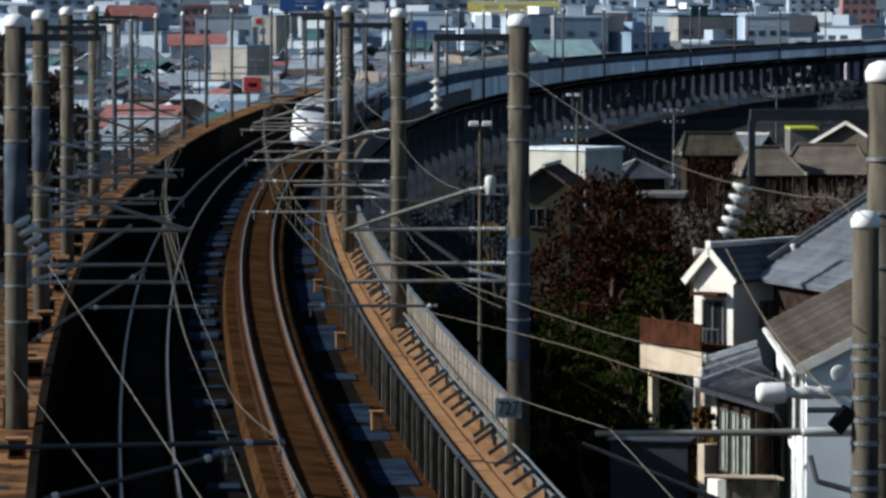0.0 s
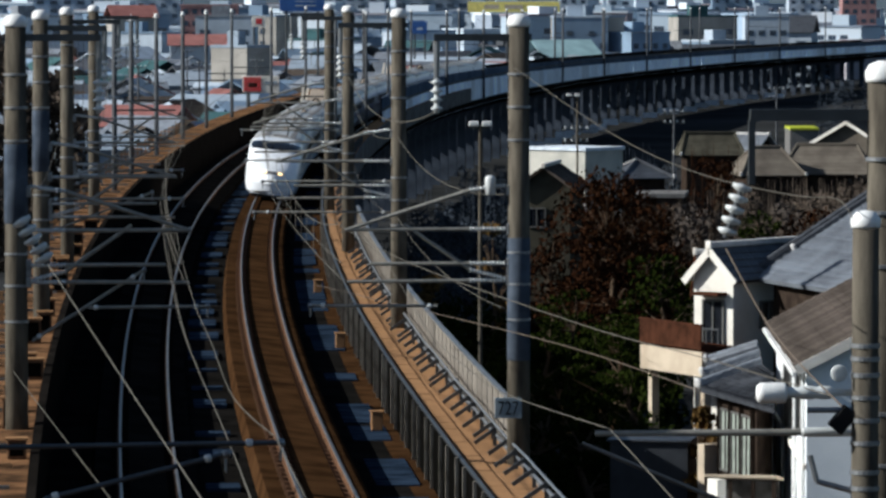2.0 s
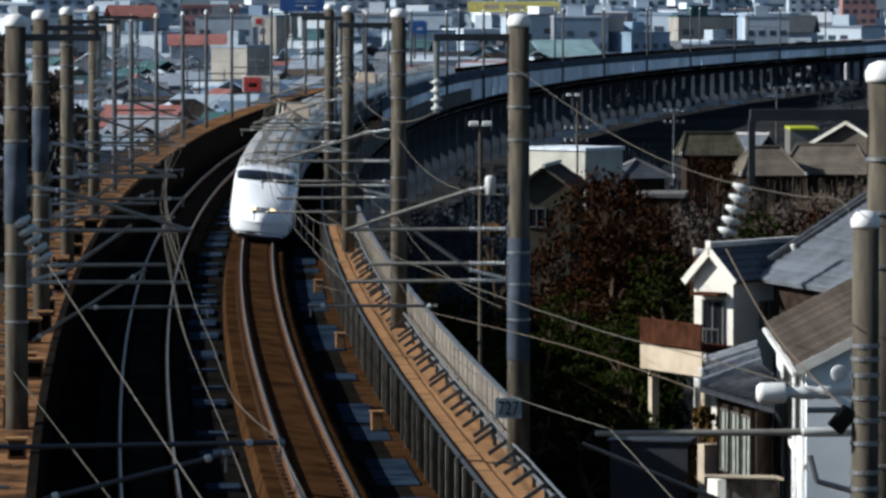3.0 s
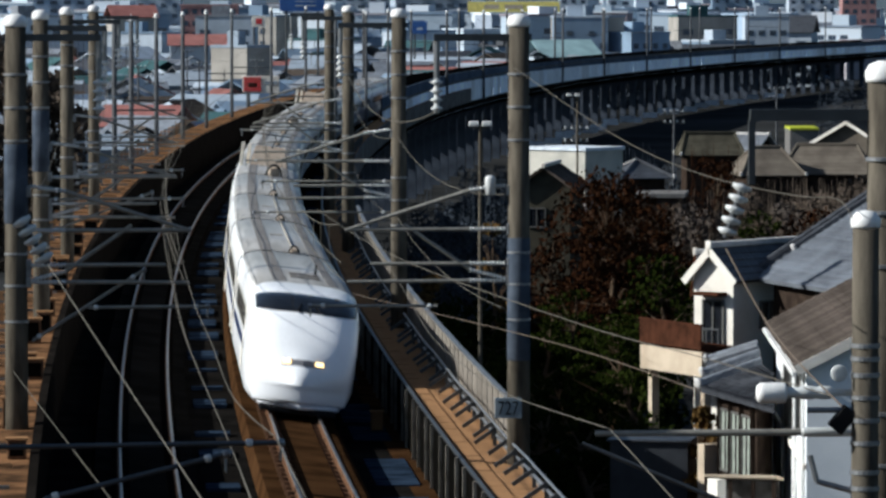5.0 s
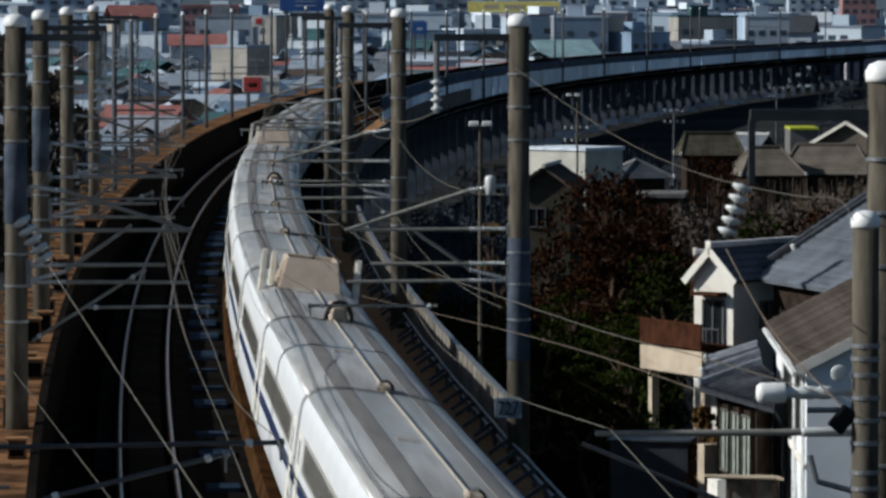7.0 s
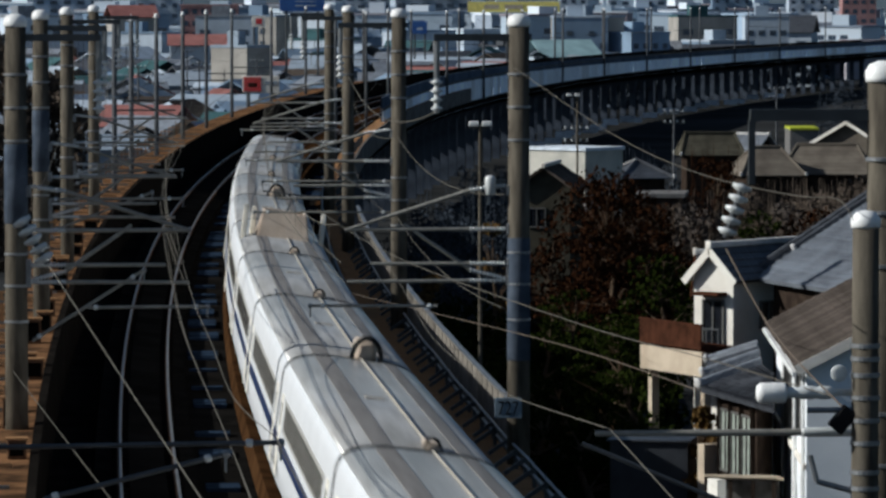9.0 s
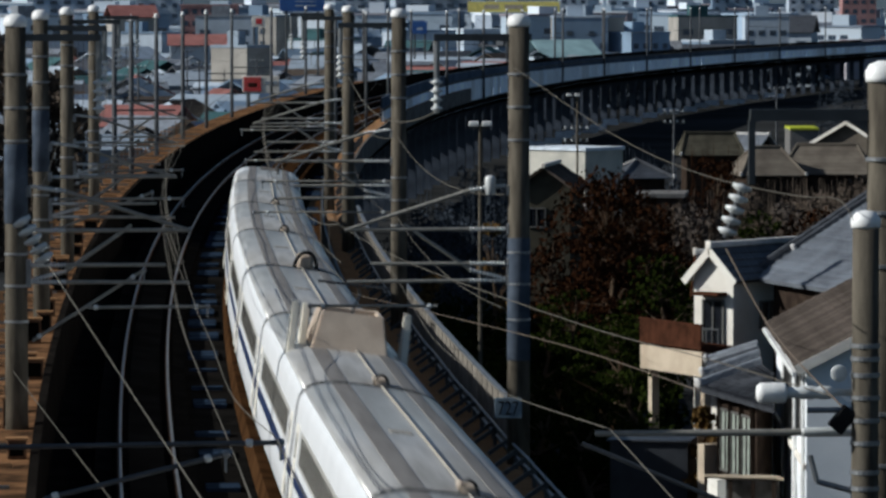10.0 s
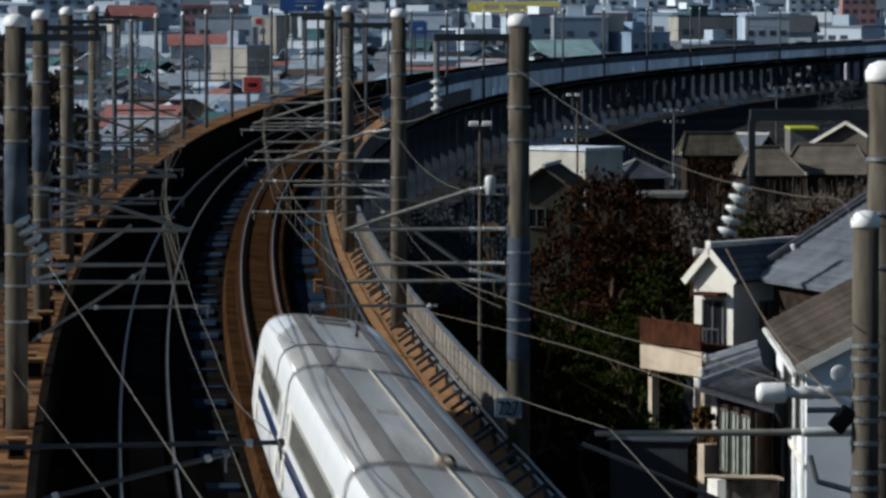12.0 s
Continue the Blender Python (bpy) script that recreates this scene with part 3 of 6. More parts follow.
            p, q = arc_pt(2.38, a, True, 0.03), arc_pt(2.8, a * 0.4, True, 0.03)
            tube(bm, (p.x, flip(p.y), p.z), (q.x, flip(q.y), q.z), 0.025)
            part("wiper", bm, M_RUBBER, ws)
        bm = bmesh.new()
        patch(bm, lin(0.40, 0.58, 3), lin(-21, 21, 11), True, flip, 0.012, 0.03)
        bar = part("lamp_bar", bm, M_LBAR, ob, "dark grey headlamp bar")
        for a0, a1 in ((-20, -15.5), (-15, -10.5), (10.5, 15), (15.5, 20)):
            bm = bmesh.new()
            patch(bm, lin(0.43, 0.55, 3), lin(a0, a1, 3), True, flip, 0.03, 0.02)
            part("headlamp", bm, M_LAMP if kind == "front" else M_TAIL, bar, "glowing warm headlamp" if kind == "front" else "")
        bm = bmesh.new()
        box(bm, -1.15, 1.15, *sorted((flip(0.3), flip(3.0))), 0.06, 0.26, bevel=0.05)
        part("plough", bm, M_RUBBER, ob, "black plough under the nose")
    # bogies
    for yb in (3.75, 21.25):
        bm = bmesh.new()
        box(bm, -1.0, 1.0, flip(yb) - 1.5, flip(yb) + 1.5, 0.16, 0.42, bevel=0.05)
        bg = part("bogie", bm, M_RUBBER, ob)
        for dy in (-1.25, 1.25):
            bm = bmesh.new()
            for x in (-0.78, 0.72):
                tube(bm, (x, flip(yb) + dy, 0.43), (x + 0.06, flip(yb) + dy, 0.43), 0.425, n=16)
            tube(bm, (-0.72, flip(yb) + dy, 0.43), (0.72, flip(yb) + dy, 0.43), 0.08)
            part("wheelset", bm, M_STEEL, bg)
    if cover:
        add_cover(ob, cover)
    return ob


def add_cover(ob, y):
    """Wind shield round a pantograph: trapezium box, fins and insulators."""
    bm = bmesh.new()
    lo = [(-0.98, y - 1.9, 3.5), (0.98, y - 1.9, 3.55), (0.98, y + 2.2, 3.55), (-0.98, y + 2.2, 3.55)]
    hi = [(-0.78, y - 1.45, 4.58), (0.78, y - 1.45, 4.58), (0.78, y + 1.2, 4.58), (-0.78, y + 1.2, 4.58)]
    inn = [(x * 0.9, y + (yy - y) * 0.93, 4.53) for x, yy, z in hi]
    dn = [(x * 0.9, y + (yy - y) * 0.93, 3.75) for x, yy, z in hi]
    L = [[bm.verts.new(p) for p in r] for r in (lo, hi, inn, dn)]
    for a, b in zip(L, L[1:]):
        for i in range(4):
            bm.faces.new((a[i], a[(i + 1) % 4], b[(i + 1) % 4], b[i]))
    bm.faces.new(L[-1])
    bmesh.ops.bevel(bm, geom=[e for e in bm.edges if e.calc_length() > 0.5 and any(v in L[1] for v in e.verts)], offset=0.04, segments=2, affect="EDGES")
    bmesh.ops.recalc_face_normals(bm, faces=bm.faces)
    c = part("pantograph_cover", bm, M_BOX, ob, "tan trapezoid pantograph wind cover")
    for x, y0, h in ((-1.45, y - 0.9, 1.25), (-1.12, y + 0.3, 1.15), (1.45, y - 0.3, 1.2)):
        bm = bmesh.new()
        pr = [(y0 - 0.75, 3.1), (y0 - 0.22, 3.45 + h), (y0 + 0.12, 3.45 + h), (y0 + 0.85, 3.1)]
        a = [bm.verts.new((x - 0.09, p, z)) for p, z in pr]
        b = [bm.verts.new((x + 0.09, p, z)) for p, z in pr]
        bm.faces.new(a)
        bm.faces.new(b[::-1])
        for i in range(4):
            bm.faces.new((a[i], b[i], b[(i + 1) % 4], a[(i + 1) % 4]))
        bmesh.ops.recalc_face_normals(bm, faces=bm.faces)
        bmesh.ops.bevel(bm, geom=list(bm.edges), offset=0.03, segments=2, affect="EDGES")
        part("side_fin", bm, M_CREAM, ob, "pale side fin")
    for x, yy in ((-0.5, -0.7), (0.0, -0.6), (0.5, -0.7), (-0.45, 0.3), (0.45, 0.3)):
        bm = bmesh.new()
        lathe(bm, (x, y + yy, 3.75), [(0.09, 0), (0.13, 0.1), (0.09, 0.2), (0.13, 0.3), (0.09, 0.4), (0.13, 0.5), (0.07, 0.6), (0.07, 0.72)], 10)
        part("insulator", bm, M_STRIPE, c)
    bm = bmesh.new()
    tube(bm, (-0.6, y - 0.2, 4.42), (0.6, y - 0.2, 4.42), 0.05)
    tube(bm, (0.0, y - 0.2, 4.42), (0.25, y + 1.0, 4.95), 0.035)
    tube(bm, (0.25, y + 1.0, 4.95), (0.1, y + 0.2, 5.18), 0.03)
    tube(bm, (-0.9, y + 0.2, 5.2), (0.95, y + 0.2, 5.2), 0.035)
    part("pantograph", bm, M_STEEL, c, "dark raised pantograph")


M_CABLE = mat("roof_cable", (0.36, 0.33, 0.29), 0.6)
M_BAND = mat("window_band", (0.34, 0.33, 0.30), 0.5, scale=2)
M_CREAM = mat("cream_panel", (0.74, 0.70, 0.60), 0.45, grime=0.12)
M_LBAR = mat("lamp_bar_grey", (0.14, 0.14, 0.15), 0.4)
M_TAIL = mat("tail_lens", (0.25, 0.02, 0.02), 0.3)


def build_train():
    cars = [train_car("front")]
    mid = train_car("middle")
    cov, cov_copy = train_car("middle", 15.6), train_car("middle", 13.0)
    cars.append(mid)
    for i in range(2, N_CAR - 1):
        cars.append(cov if i == 4 else cov_copy if i == 10 else copy_thing(mid, Matrix()))
    cars.append(train_car("rear"))
    for i in (4, 8, 12):
        bm = bmesh.new()
        box(bm, 0.02, 0.56, 0.0, 1.7, 3.55, 4.10, bevel=0.15)
        dome = part("cable_dome", bm, M_BOX, cars[i], "tan cable dome at the car joint", smooth=True)
        bm = bmesh.new()
        polyline(bm, [(0.30 + 0.36 * math.cos(k * math.pi / 10), -0.06, 3.66 + 0.52 * math.sin(k * math.pi / 10)) for k in range(11)], 0.07, 6)
        part("hoop", bm, M_RUBBER, dome, "black cable hoop")
    return cars


TRAIN = build_train()


# ---- masts and overhead line ----
def insulator(bm, a, b, r, n=6):
    """Ribbed insulator from a to b."""
    a, b = Vector(a), Vector(b)
    ln = (b - a).length
    prof = [(r * 0.45, 0.0)]
    for i in range(n):
        z = ln * (i + 0.5) / n
        prof += [(r * 0.45, z - ln / n * 0.3), (r, z - ln / n * 0.12), (r, z + ln / n * 0.05), (r * 0.45, z + ln / n * 0.2)]
    prof.append((r * 0.45, ln))
    lathe(bm, a, prof, 10, (b - a).normalized())
    return bm


def mast(y, u, top, r, side, arms, beam=True, low_arm=False, bands=True, label="tall round concrete catenary mast with white cap", thin=False):
    """A mast at world y, u metres right of the line; its arms reach to the track, side = -1 to the left."""
    s = at(y)
    ob = thing("catenary_mast", label, "catenary mast", station(s, u, -0.2), group="catenary masts")
    h = top + 0.2
    bm = bmesh.new()
    lathe(bm, (0, 0, -1.2), [(r * 1.05, 0), (r * 0.92, h + 1.2)], 20)
    part("shaft", bm, M_SLIM if thin else M_POLE, ob, smooth=True)
    # blue-grey shell round the shaft stands for shade cast on the mast
    if 120 < y < 170:
        z0, z1 = (3.6, 6.7) if u > 0 else (7.1, 9.1)
        bm = bmesh.new()
        lathe(bm, (0, 0, z0), [(r * 1.0, 0), (r * 1.035, 0.01), (r * 1.025, z1 - z0 - 0.01), (r * 1.0, z1 - z0)], 20)
        part("shade_band", bm, M_MASTSHADE, ob, "blue-grey band standing for shade on the mast", smooth=True)
    bm = bmesh.new()
    lathe(bm, (0, 0, h - 0.12), [(r * 1.02, 0), (r * 1.06, 0.06), (r * 1.06, 0.16), (r * 0.85, 0.27), (r * 0.35, 0.33)], 20)
    part("cap", bm, M_CAP, ob, "white weathered cap", smooth=True)
    if bands:
        for z in [h - 1.35 - k * 0.83 for k in range(3)] + [6.3, 5.5, 4.6]:
            bm = bmesh.new()
            lathe(bm, (0, 0, z), [(r * 1.0, 0), (r * 1.06, 0.01), (r * 1.06, 0.06), (r * 1.0, 0.07)], 20)
            part("band", bm, M_GALV, ob, "steel band")
    if thin:
        bm = bmesh.new()
        tube(bm, (0, 0, 6.4), (side * 3.4, 0, 6.4), 0.05)
        part("arm", bm, M_STEEL, ob)
        return ob
    if beam:
        bm = bmesh.new()
        box(bm, side * -0.32, side * 2.15, -0.09, 0.09, h - 0.48, h - 0.30)
        bmesh.ops.recalc_face_normals(bm, faces=bm.faces)
        bt = part("top_beam", bm, M_STEEL, ob, "dark steel top beam")
        bm = bmesh.new()
        tube(bm, (side * 2.08, 0, h - 0.48), (side * 2.08, 0, h - 1.45), 0.09, 0.07)
        part("hanger", bm, M_GALV, bt)
        bm = bmesh.new()
        insulator(bm, (side * 2.08, 0, h - 1.42), (side * 2.08, 0, h - 2.3), 0.15, 4)
        part("insulator", bm, M_INSUL, bt, "white disc insulator string", smooth=True)
    for z0, z1, reach in arms:
        bm = bmesh.new()
        tube(bm, (side * (r + 0.95), 0, z0), (side * reach, 0, z1), 0.055, 0.045)
        arm = part("arm", bm, M_ARM, ob, "grey steel cantilever arm")
        bm = bmesh.new()
        k = 0.9 / max(0.1, reach - r)
        if y > 80:
            insulator(bm, (side * (r + 0.05), 0, z0 - (z1 - z0) * k * 0.6), (side * (r + 0.98), 0, z0), 0.075, 11)
        else:
            lathe(bm, (side * (r + 0.05), 0, z0), [(0.06, 0), (0.075, 0.02), (0.075, 0.9), (0.06, 0.95)], 12, Vector((side, 0, 0)))
        part("insulator", bm, M_INSUL, arm, "pale ribbed insulator", smooth=True)
        bm = bmesh.new()
        box(bm, side * r * 0.9 - 0.05, side * r * 0.9 + 0.12, -0.12, 0.12, z0 - 0.14, z0 + 0.14, bevel=0.02)
        part("bracket", bm, M_GALV, arm)
    return ob


M_ARM = mat("arm_steel", (0.27, 0.262, 0.235), 0.65, 0.1, scale=3)
ARMS = ((6.92, 6.92, 4.3), (6.05, 6.05, 3.75), (5.62, 5.60, 4.35), (5.9, 7.05, 2.9), (7.9, 6.9, 4.4))
MASTS_R = ((77.0, 6.10), (126.0, 4.86), (178.0, 4.55), (231.0, 4.21), (275.0, 3.80))
ARMS_NEAR = ((6.05, 6.05, 4.5),)
for y, u in MASTS_R:
    mast(y, u, 11.95 if y > 80 else 11.4, 0.285, -1, ARMS if y > 80 else ARMS_NEAR, beam=y > 80)
LEFT_Y = (77.0, 126.0, 163.0, 201.0, 240.0)
for y in LEFT_Y:
    mast(y, -7.80 if y > 80 else -8.2, 11.95, 0.285 if y < 150 else 0.27, 1, ARMS if y > 80 else (), beam=y > 80)
for y, u in ((280, -8.2), (306, -8.3), (341, -8.3), (378, -8.3), (411, -8.3), (447, -8.3), (503, -8.3), (552, -8.3)):
    mast(y, u, 11.2, 0.15, 1, (), bands=False, thin=True, label="slim grey steel catenary mast on the viaduct edge")
for y in (318, 360, 402, 450, 500):
    mast(y, 3.6, 11.0, 0.13, -1, (), bands=False, thin=True, label="slim grey steel catenary mast on the viaduct edge")
k = 0
for y in range(600, 1240, 34):
    k += 1
    mast(y, 4.6 if k % 2 else -8.3, 10.6, 0.17, -1 if k % 2 else 1, (), bands=False, thin=True, label="slim grey steel catenary mast on the far curve")


def near_mast():
    """The short mast beside the line with switchgear."""
    ob = thing("catenary_mast", "short banded concrete mast with white cap and switchgear", "catenary mast", station(at(77), 5.70, -0.2), group="catenary masts")
    bm = bmesh.new()
    lathe(bm, (0, -0.7, -1.2), [(0.225, 0), (0.205, 10.55)], 20)
    part("shaft", bm, M_POLE, ob, smooth=True)
    bm = bmesh.new()
    lathe(bm, (0, -0.7, 9.25), [(0.22, 0), (0.235, 0.04), (0.235, 0.14), (0.15, 0.25), (0.05, 0.27)], 20)
    part("cap", bm, M_CAP, ob, "white weathered cap", smooth=True)
    for z in (5.2, 5.45, 5.9, 6.25, 6.6, 6.95, 7.2, 7.4):
        bm = bmesh.new()
        lathe(bm, (0, -0.7, z), [(0.21, 0), (0.232, 0.01), (0.232, 0.07), (0.21, 0.08)], 20)
        part("band", bm, M_GALV, ob, "pale clamp band")
    bm = bmesh.new()
    lathe(bm, (-0.20, -0.7, 6.72), [(0.05, 0), (0.06, 0.3), (0.10, 0.34), (0.105, 0.5), (0.085, 0.56), (0.105, 0.62), (0.105, 0.78), (0.085, 0.84), (0.085, 1.12)], 16, Vector((-1, 0, 0)))
    g = part("switch_body", bm, M_INSUL, ob, "pale ribbed switch insulator", smooth=True)
    bm = bmesh.new()
    lathe(bm, (-1.22, -0.7, 6.72), [(0.10, 0), (0.155, 0.02), (0.16, 0.05), (0.16, 0.36), (0.15, 0.42), (0.11, 0.46), (0.03, 0.475)], 18, Vector((-1, 0, 0)))
    part("end_cap", bm, M_CAP, g, smooth=True)
    for p, q in (((-0.2, -0.7, 6.45), (-0.9, -0.7, 6.45)), ((-0.2, -0.7, 5.2), (-0.75, -0.7, 5.35)), ((-0.75, -0.7, 5.35), (-0.85, -0.7, 5.75))):
        bm = bmesh.new()
        tube(bm, p, q, 0.045)
        part("stay", bm, M_GALV, ob)
    bm = bmesh.new()
    lathe(bm, (-0.42, -0.75, 7.02), [(0.09, 0), (0.13, 0.02), (0.13, 0.05), (0.11, 0.06), (0.05, 0.06)], 18, Vector((0, -1, 0)))
    part("grading_ring", bm, M_INSUL, ob, "pale round shield disc", smooth=True)
    bm = bmesh.new()
    box(bm, -0.48, -0.22, -0.82, -0.60, 6.10, 6.50, Matrix.Translation((-0.35, -0.7, 6.3)) @ Matrix.Rotation(0.7, 4, "Y") @ Matrix.Translation((0.35, 0.7, -6.3)), bevel=0.02)
    part("gear_box", bm, M_RUBBER, ob, "black gear box")


near_mast()


def line_transformer():
    """A pale can hung beside the mast arm."""
    ob = thing("line_transformer", "pale blue-grey can hung from a mast bracket", "transformer", station(at(126), 4.14, 7.58))
    bm = bmesh.new()
    lathe(bm, (0, 0, 0), [(0.10, 0), (0.14, 0.03), (0.14, 0.42), (0.10, 0.48), (0.03, 0.5)], 16)
    part("can", bm, M_INSUL, ob, smooth=True)
    bm = bmesh.new()
    box(bm, 0.10, 0.50, -0.04, 0.04, 0.30, 0.38)
    part("bracket", bm, M_STEEL, ob)
    bm = bmesh.new()
    tube(bm, (-0.05, 0, -0.25), (-0.05, 0, 0.02), 0.03)
    part("terminal", bm, M_GALV, ob)


line_transformer()


def signboard():
    """Distance plate hung on the nearest mast."""
    ob = thing("number_plate", "pale blue-grey plate with three dark numerals on the mast", "sign", station(at(126), 4.15, 0))
    ob.matrix_basis = Matrix.Translation((1.64, 125.4, 13.0))
    bm = bmesh.new()
    box(bm, -0.34, 0.34, -0.02, 0.02, 0, 0.52, bevel=0.015)
    part("plate", bm, M_SIGN, ob)
    bm = bmesh.new()
    box(bm, -0.08, 0.22, 0.022, 0.40, 0.2, 0.3)
    part("bracket", bm, M_STEEL, ob)
    cu = bpy.data.curves.new("numerals", "FONT")
    cu.body, cu.size, cu.align_x, cu.extrude = "727", 0.50, "CENTER", 0.004
    dg = new("numerals_text", cu)
    dg.rotation_euler = (radians(90), 0, 0)
    me = bpy.data.meshes.new_from_object(dg.evaluated_get(bpy.context.evaluated_depsgraph_get()))
    bpy.data.objects.remove(dg)
    me.materials.append(M_INK)
    o = share("numerals", me, ob, Matrix.Translation((0, -0.028, 0.09)) @ Matrix.Rotation(radians(90), 4, "X") @ Matrix.Diagonal((0.72, 1, 1, 1)))
    return tagged(o, "black numerals 727")


M_SIGN = mat("sign_blue_grey", (0.20, 0.25, 0.29), 0.6, scale=3)
M_INK = mat("sign_ink", (0.01, 0.01, 0.012), 0.7)
signboard()


M_RUSTWIRE = mat("rust_wire", (0.15, 0.11, 0.075), 0.6, 0.3, scale=4)
SPANS = [28, 77, 126, 178, 231, 275, 318, 360, 402, 450, 500, 552, 600, 650, 700, 760, 820]


def wire(label, u, z, sag, r, near=(), du=0.0, first=0):
    """A wire slung from support to support; near gives (u, z) at the first supports."""
    ys = SPANS[first:]
    sup = [(y, *(near[i] if i < len(near) else (u + du * (-1) ** i, z))) for i, y in enumerate(ys)]
    bm = bmesh.new()
    pts = []
    for i, (a, b) in enumerate(zip(sup, sup[1:])):
        n = 10
        for k in range(n + (i == len(sup) - 2)):
            t = k / n
            pts.append(along(at(a[0] + (b[0] - a[0]) * t), a[1] + (b[1] - a[1]) * t, a[2] + (b[2] - a[2]) * t - sag * 4 * t * (1 - t)))
    polyline(bm, pts, r)
    return tagged(part("overhead_wire", bm, M_WIRE), label, "wire", group="overhead wires")


for c in (0.3, LEFT + 0.7):
    wire("bare messenger wire of the overhead line", c, 6.85, 0.7, 0.012, first=2)
    wire("auxiliary wire of the overhead line", c, 5.85, 0.12, 0.012, du=0.1, first=2)
    wire("contact wire of the overhead line", c, 5.35, 0.05, 0.012, du=0.2, first=2)
wire("bare feeder wire hung from mast beams", 2.78, 9.70, 0.8, 0.014, first=2)
wire("bare feeder wire hung from mast beams", -5.72, 9.70, 0.8, 0.014, first=2)
wire("protective wire along the masts", 4.5, 7.6, 0.6, 0.011, first=2)
wire("protective wire along the masts", -7.5, 7.6, 0.6, 0.011, first=2)
wire("earth wire along the masts", 4.5, 4.7, 0.4, 0.011, first=2)


def span_wire(pts, label, r=0.0095, m=None):
    """A wire of the nearest spans through world points, eased into a smooth line."""
    out = []
    for i in range(len(pts) - 1):
        p0, p1, p2, p3 = (Vector(pts[min(max(k, 0), len(pts) - 1)]) for k in (i - 1, i, i + 1, i + 2))
        for k in range(6):
            t = k / 6
            out.append(0.5 * (2 * p1 + (p2 - p0) * t + (2 * p0 - 5 * p1 + 4 * p2 - p3) * t * t + (3 * p1 - p0 - 3 * p2 + p3) * t ** 3))
    out.append(Vector(pts[-1]))
    bm = bmesh.new()
    polyline(bm, out, r, 6)
    tagged(part("overhead_wire", bm, m or M_WIRE), label, "wire", group="overhead wires")


span_wire((tuple(along(at(77), -6.83, 8.52)), (-3.96, 62, 18.83), (-2.4, 50, 18.54)), "bare feeder wire below a slanting insulator string")
span_wire(((-10.86, 125.85, 14.18), (-7.87, 103, 14.55), (-5.69, 86, 14.88)), "bare return wire fixed to the mast")
span_wire(((-8.04, 150, 16.71), (-6.58, 126, 16.96), (-5.71, 115, 16.5), (-4.81, 104, 16.35), (-3.99, 93, 16.28), (-3.31, 85, 16.48), (-2.59, 77, 16.82)), "slack messenger wire hung from arm to arm")
span_wire(((-2.59, 77, 16.82), (-1.68, 62, 17.32)), "messenger wire running on past the bracket arm")
span_wire(((-8.43, 150, 16.71), (-6.9, 126, 16.67), (-5.45, 105, 16.52), (-3.48, 80, 16.58), (-2.52, 66, 16.91)), "bright contact wire over the shaded track")
span_wire(((-8.36, 150, 16.69), (-6.84, 126, 16.60), (-5.41, 105, 16.45), (-3.46, 80, 16.53), (-2.51, 66, 16.86)), "twin contact wire over the shaded track", 0.009)
span_wire(((-4.51, 178, 16.02), (-1.34, 126, 17.1), (2.35, 90, 17.74), (4.13, 80, 17.83), (5.9, 76, 17.53)), "taut pull-off wire to the short mast")
span_wire(((-4.51, 178, 13.3), (-0.48, 126, 15.67), (2.32, 95, 16.96), (3.95, 76.5, 17.56)), "taut rust-tinted pull-off wire to the switchgear", 0.009, M_RUSTWIRE)
span_wire(((-2.87, 165, 16.02), (-1.33, 140, 15.74), (-0.33, 120, 15.51), (0.55, 105, 15.75), (1.19, 95, 16.04), (2.58, 77, 16.93)), "slack messenger wire hung from the bracket arm")
span_wire(((2.58, 77, 16.93), (2.92, 62, 17.3)), "messenger wire running on past the bracket arm")
span_wire(((1.79, 126, 21.8), (3.51, 105, 20.74), (4.64, 92, 20.37), (5.57, 80, 20.43), (6.06, 77, 20.49), (6.25, 76, 20.2)), "slack feeder wire between the mast heads", 0.008)
span_wire(((4.36, 77, 19.72), (4.64, 70, 18.89), (5.12, 64, 18.35)), "brown jumper wire below the insulator string", 0.012, M_RUSTWIRE)


def dropper_set(c):
    """Droppers between messenger and contact wire, one thing."""
    ob = thing("dropper_set", "thin droppers between the overhead wires", "droppers", kind="stuff")
    bm = bmesh.new()
    for a, b in zip(SPANS[2:9], SPANS[3:10]):
        for k in range(1, 10):
            t = k / 10
            s = at(a + (b - a) * t)
            tube(bm, along(s, c, 6.85 - 0.7 * 4 * t * (1 - t)), along(s, c, 5.36), 0.006, n=3)
    part("droppers", bm, M_WIRE, ob)


for c in (0.3, LEFT + 0.7):
    dropper_set(c)


def pull_off(y, u0, z0, u1, z1):
    a, b = along(at(y), u0, z0), along(at(y + 0.3), u1, z1)
    ob = thing("pull_off_bar", "grey steel pull-off bar of the overhead line", "bar", group="pull-off bars")
    bm = bmesh.new()
    tube(bm, a, b, 0.04)
    part("bar", bm, M_STEEL if y < 80 else M_ARM, ob)
    ax = (b - a).normalized()
    for p in (a.lerp(b, 0.06), a.lerp(b, 0.9), b):
        bm = bmesh.new()
        lathe(bm, p - ax * 0.05, [(0.045, 0), (0.065, 0.02), (0.065, 0.09), (0.045, 0.11)], 10, ax)
        part("clamp", bm, M_INSUL if p is not b else M_GALV, ob)
    bm = bmesh.new()
    tube(bm, b, b - Vector((0, 0, 0.28)), 0.02, n=6)
    part("wire_clip", bm, M_GALV, ob)


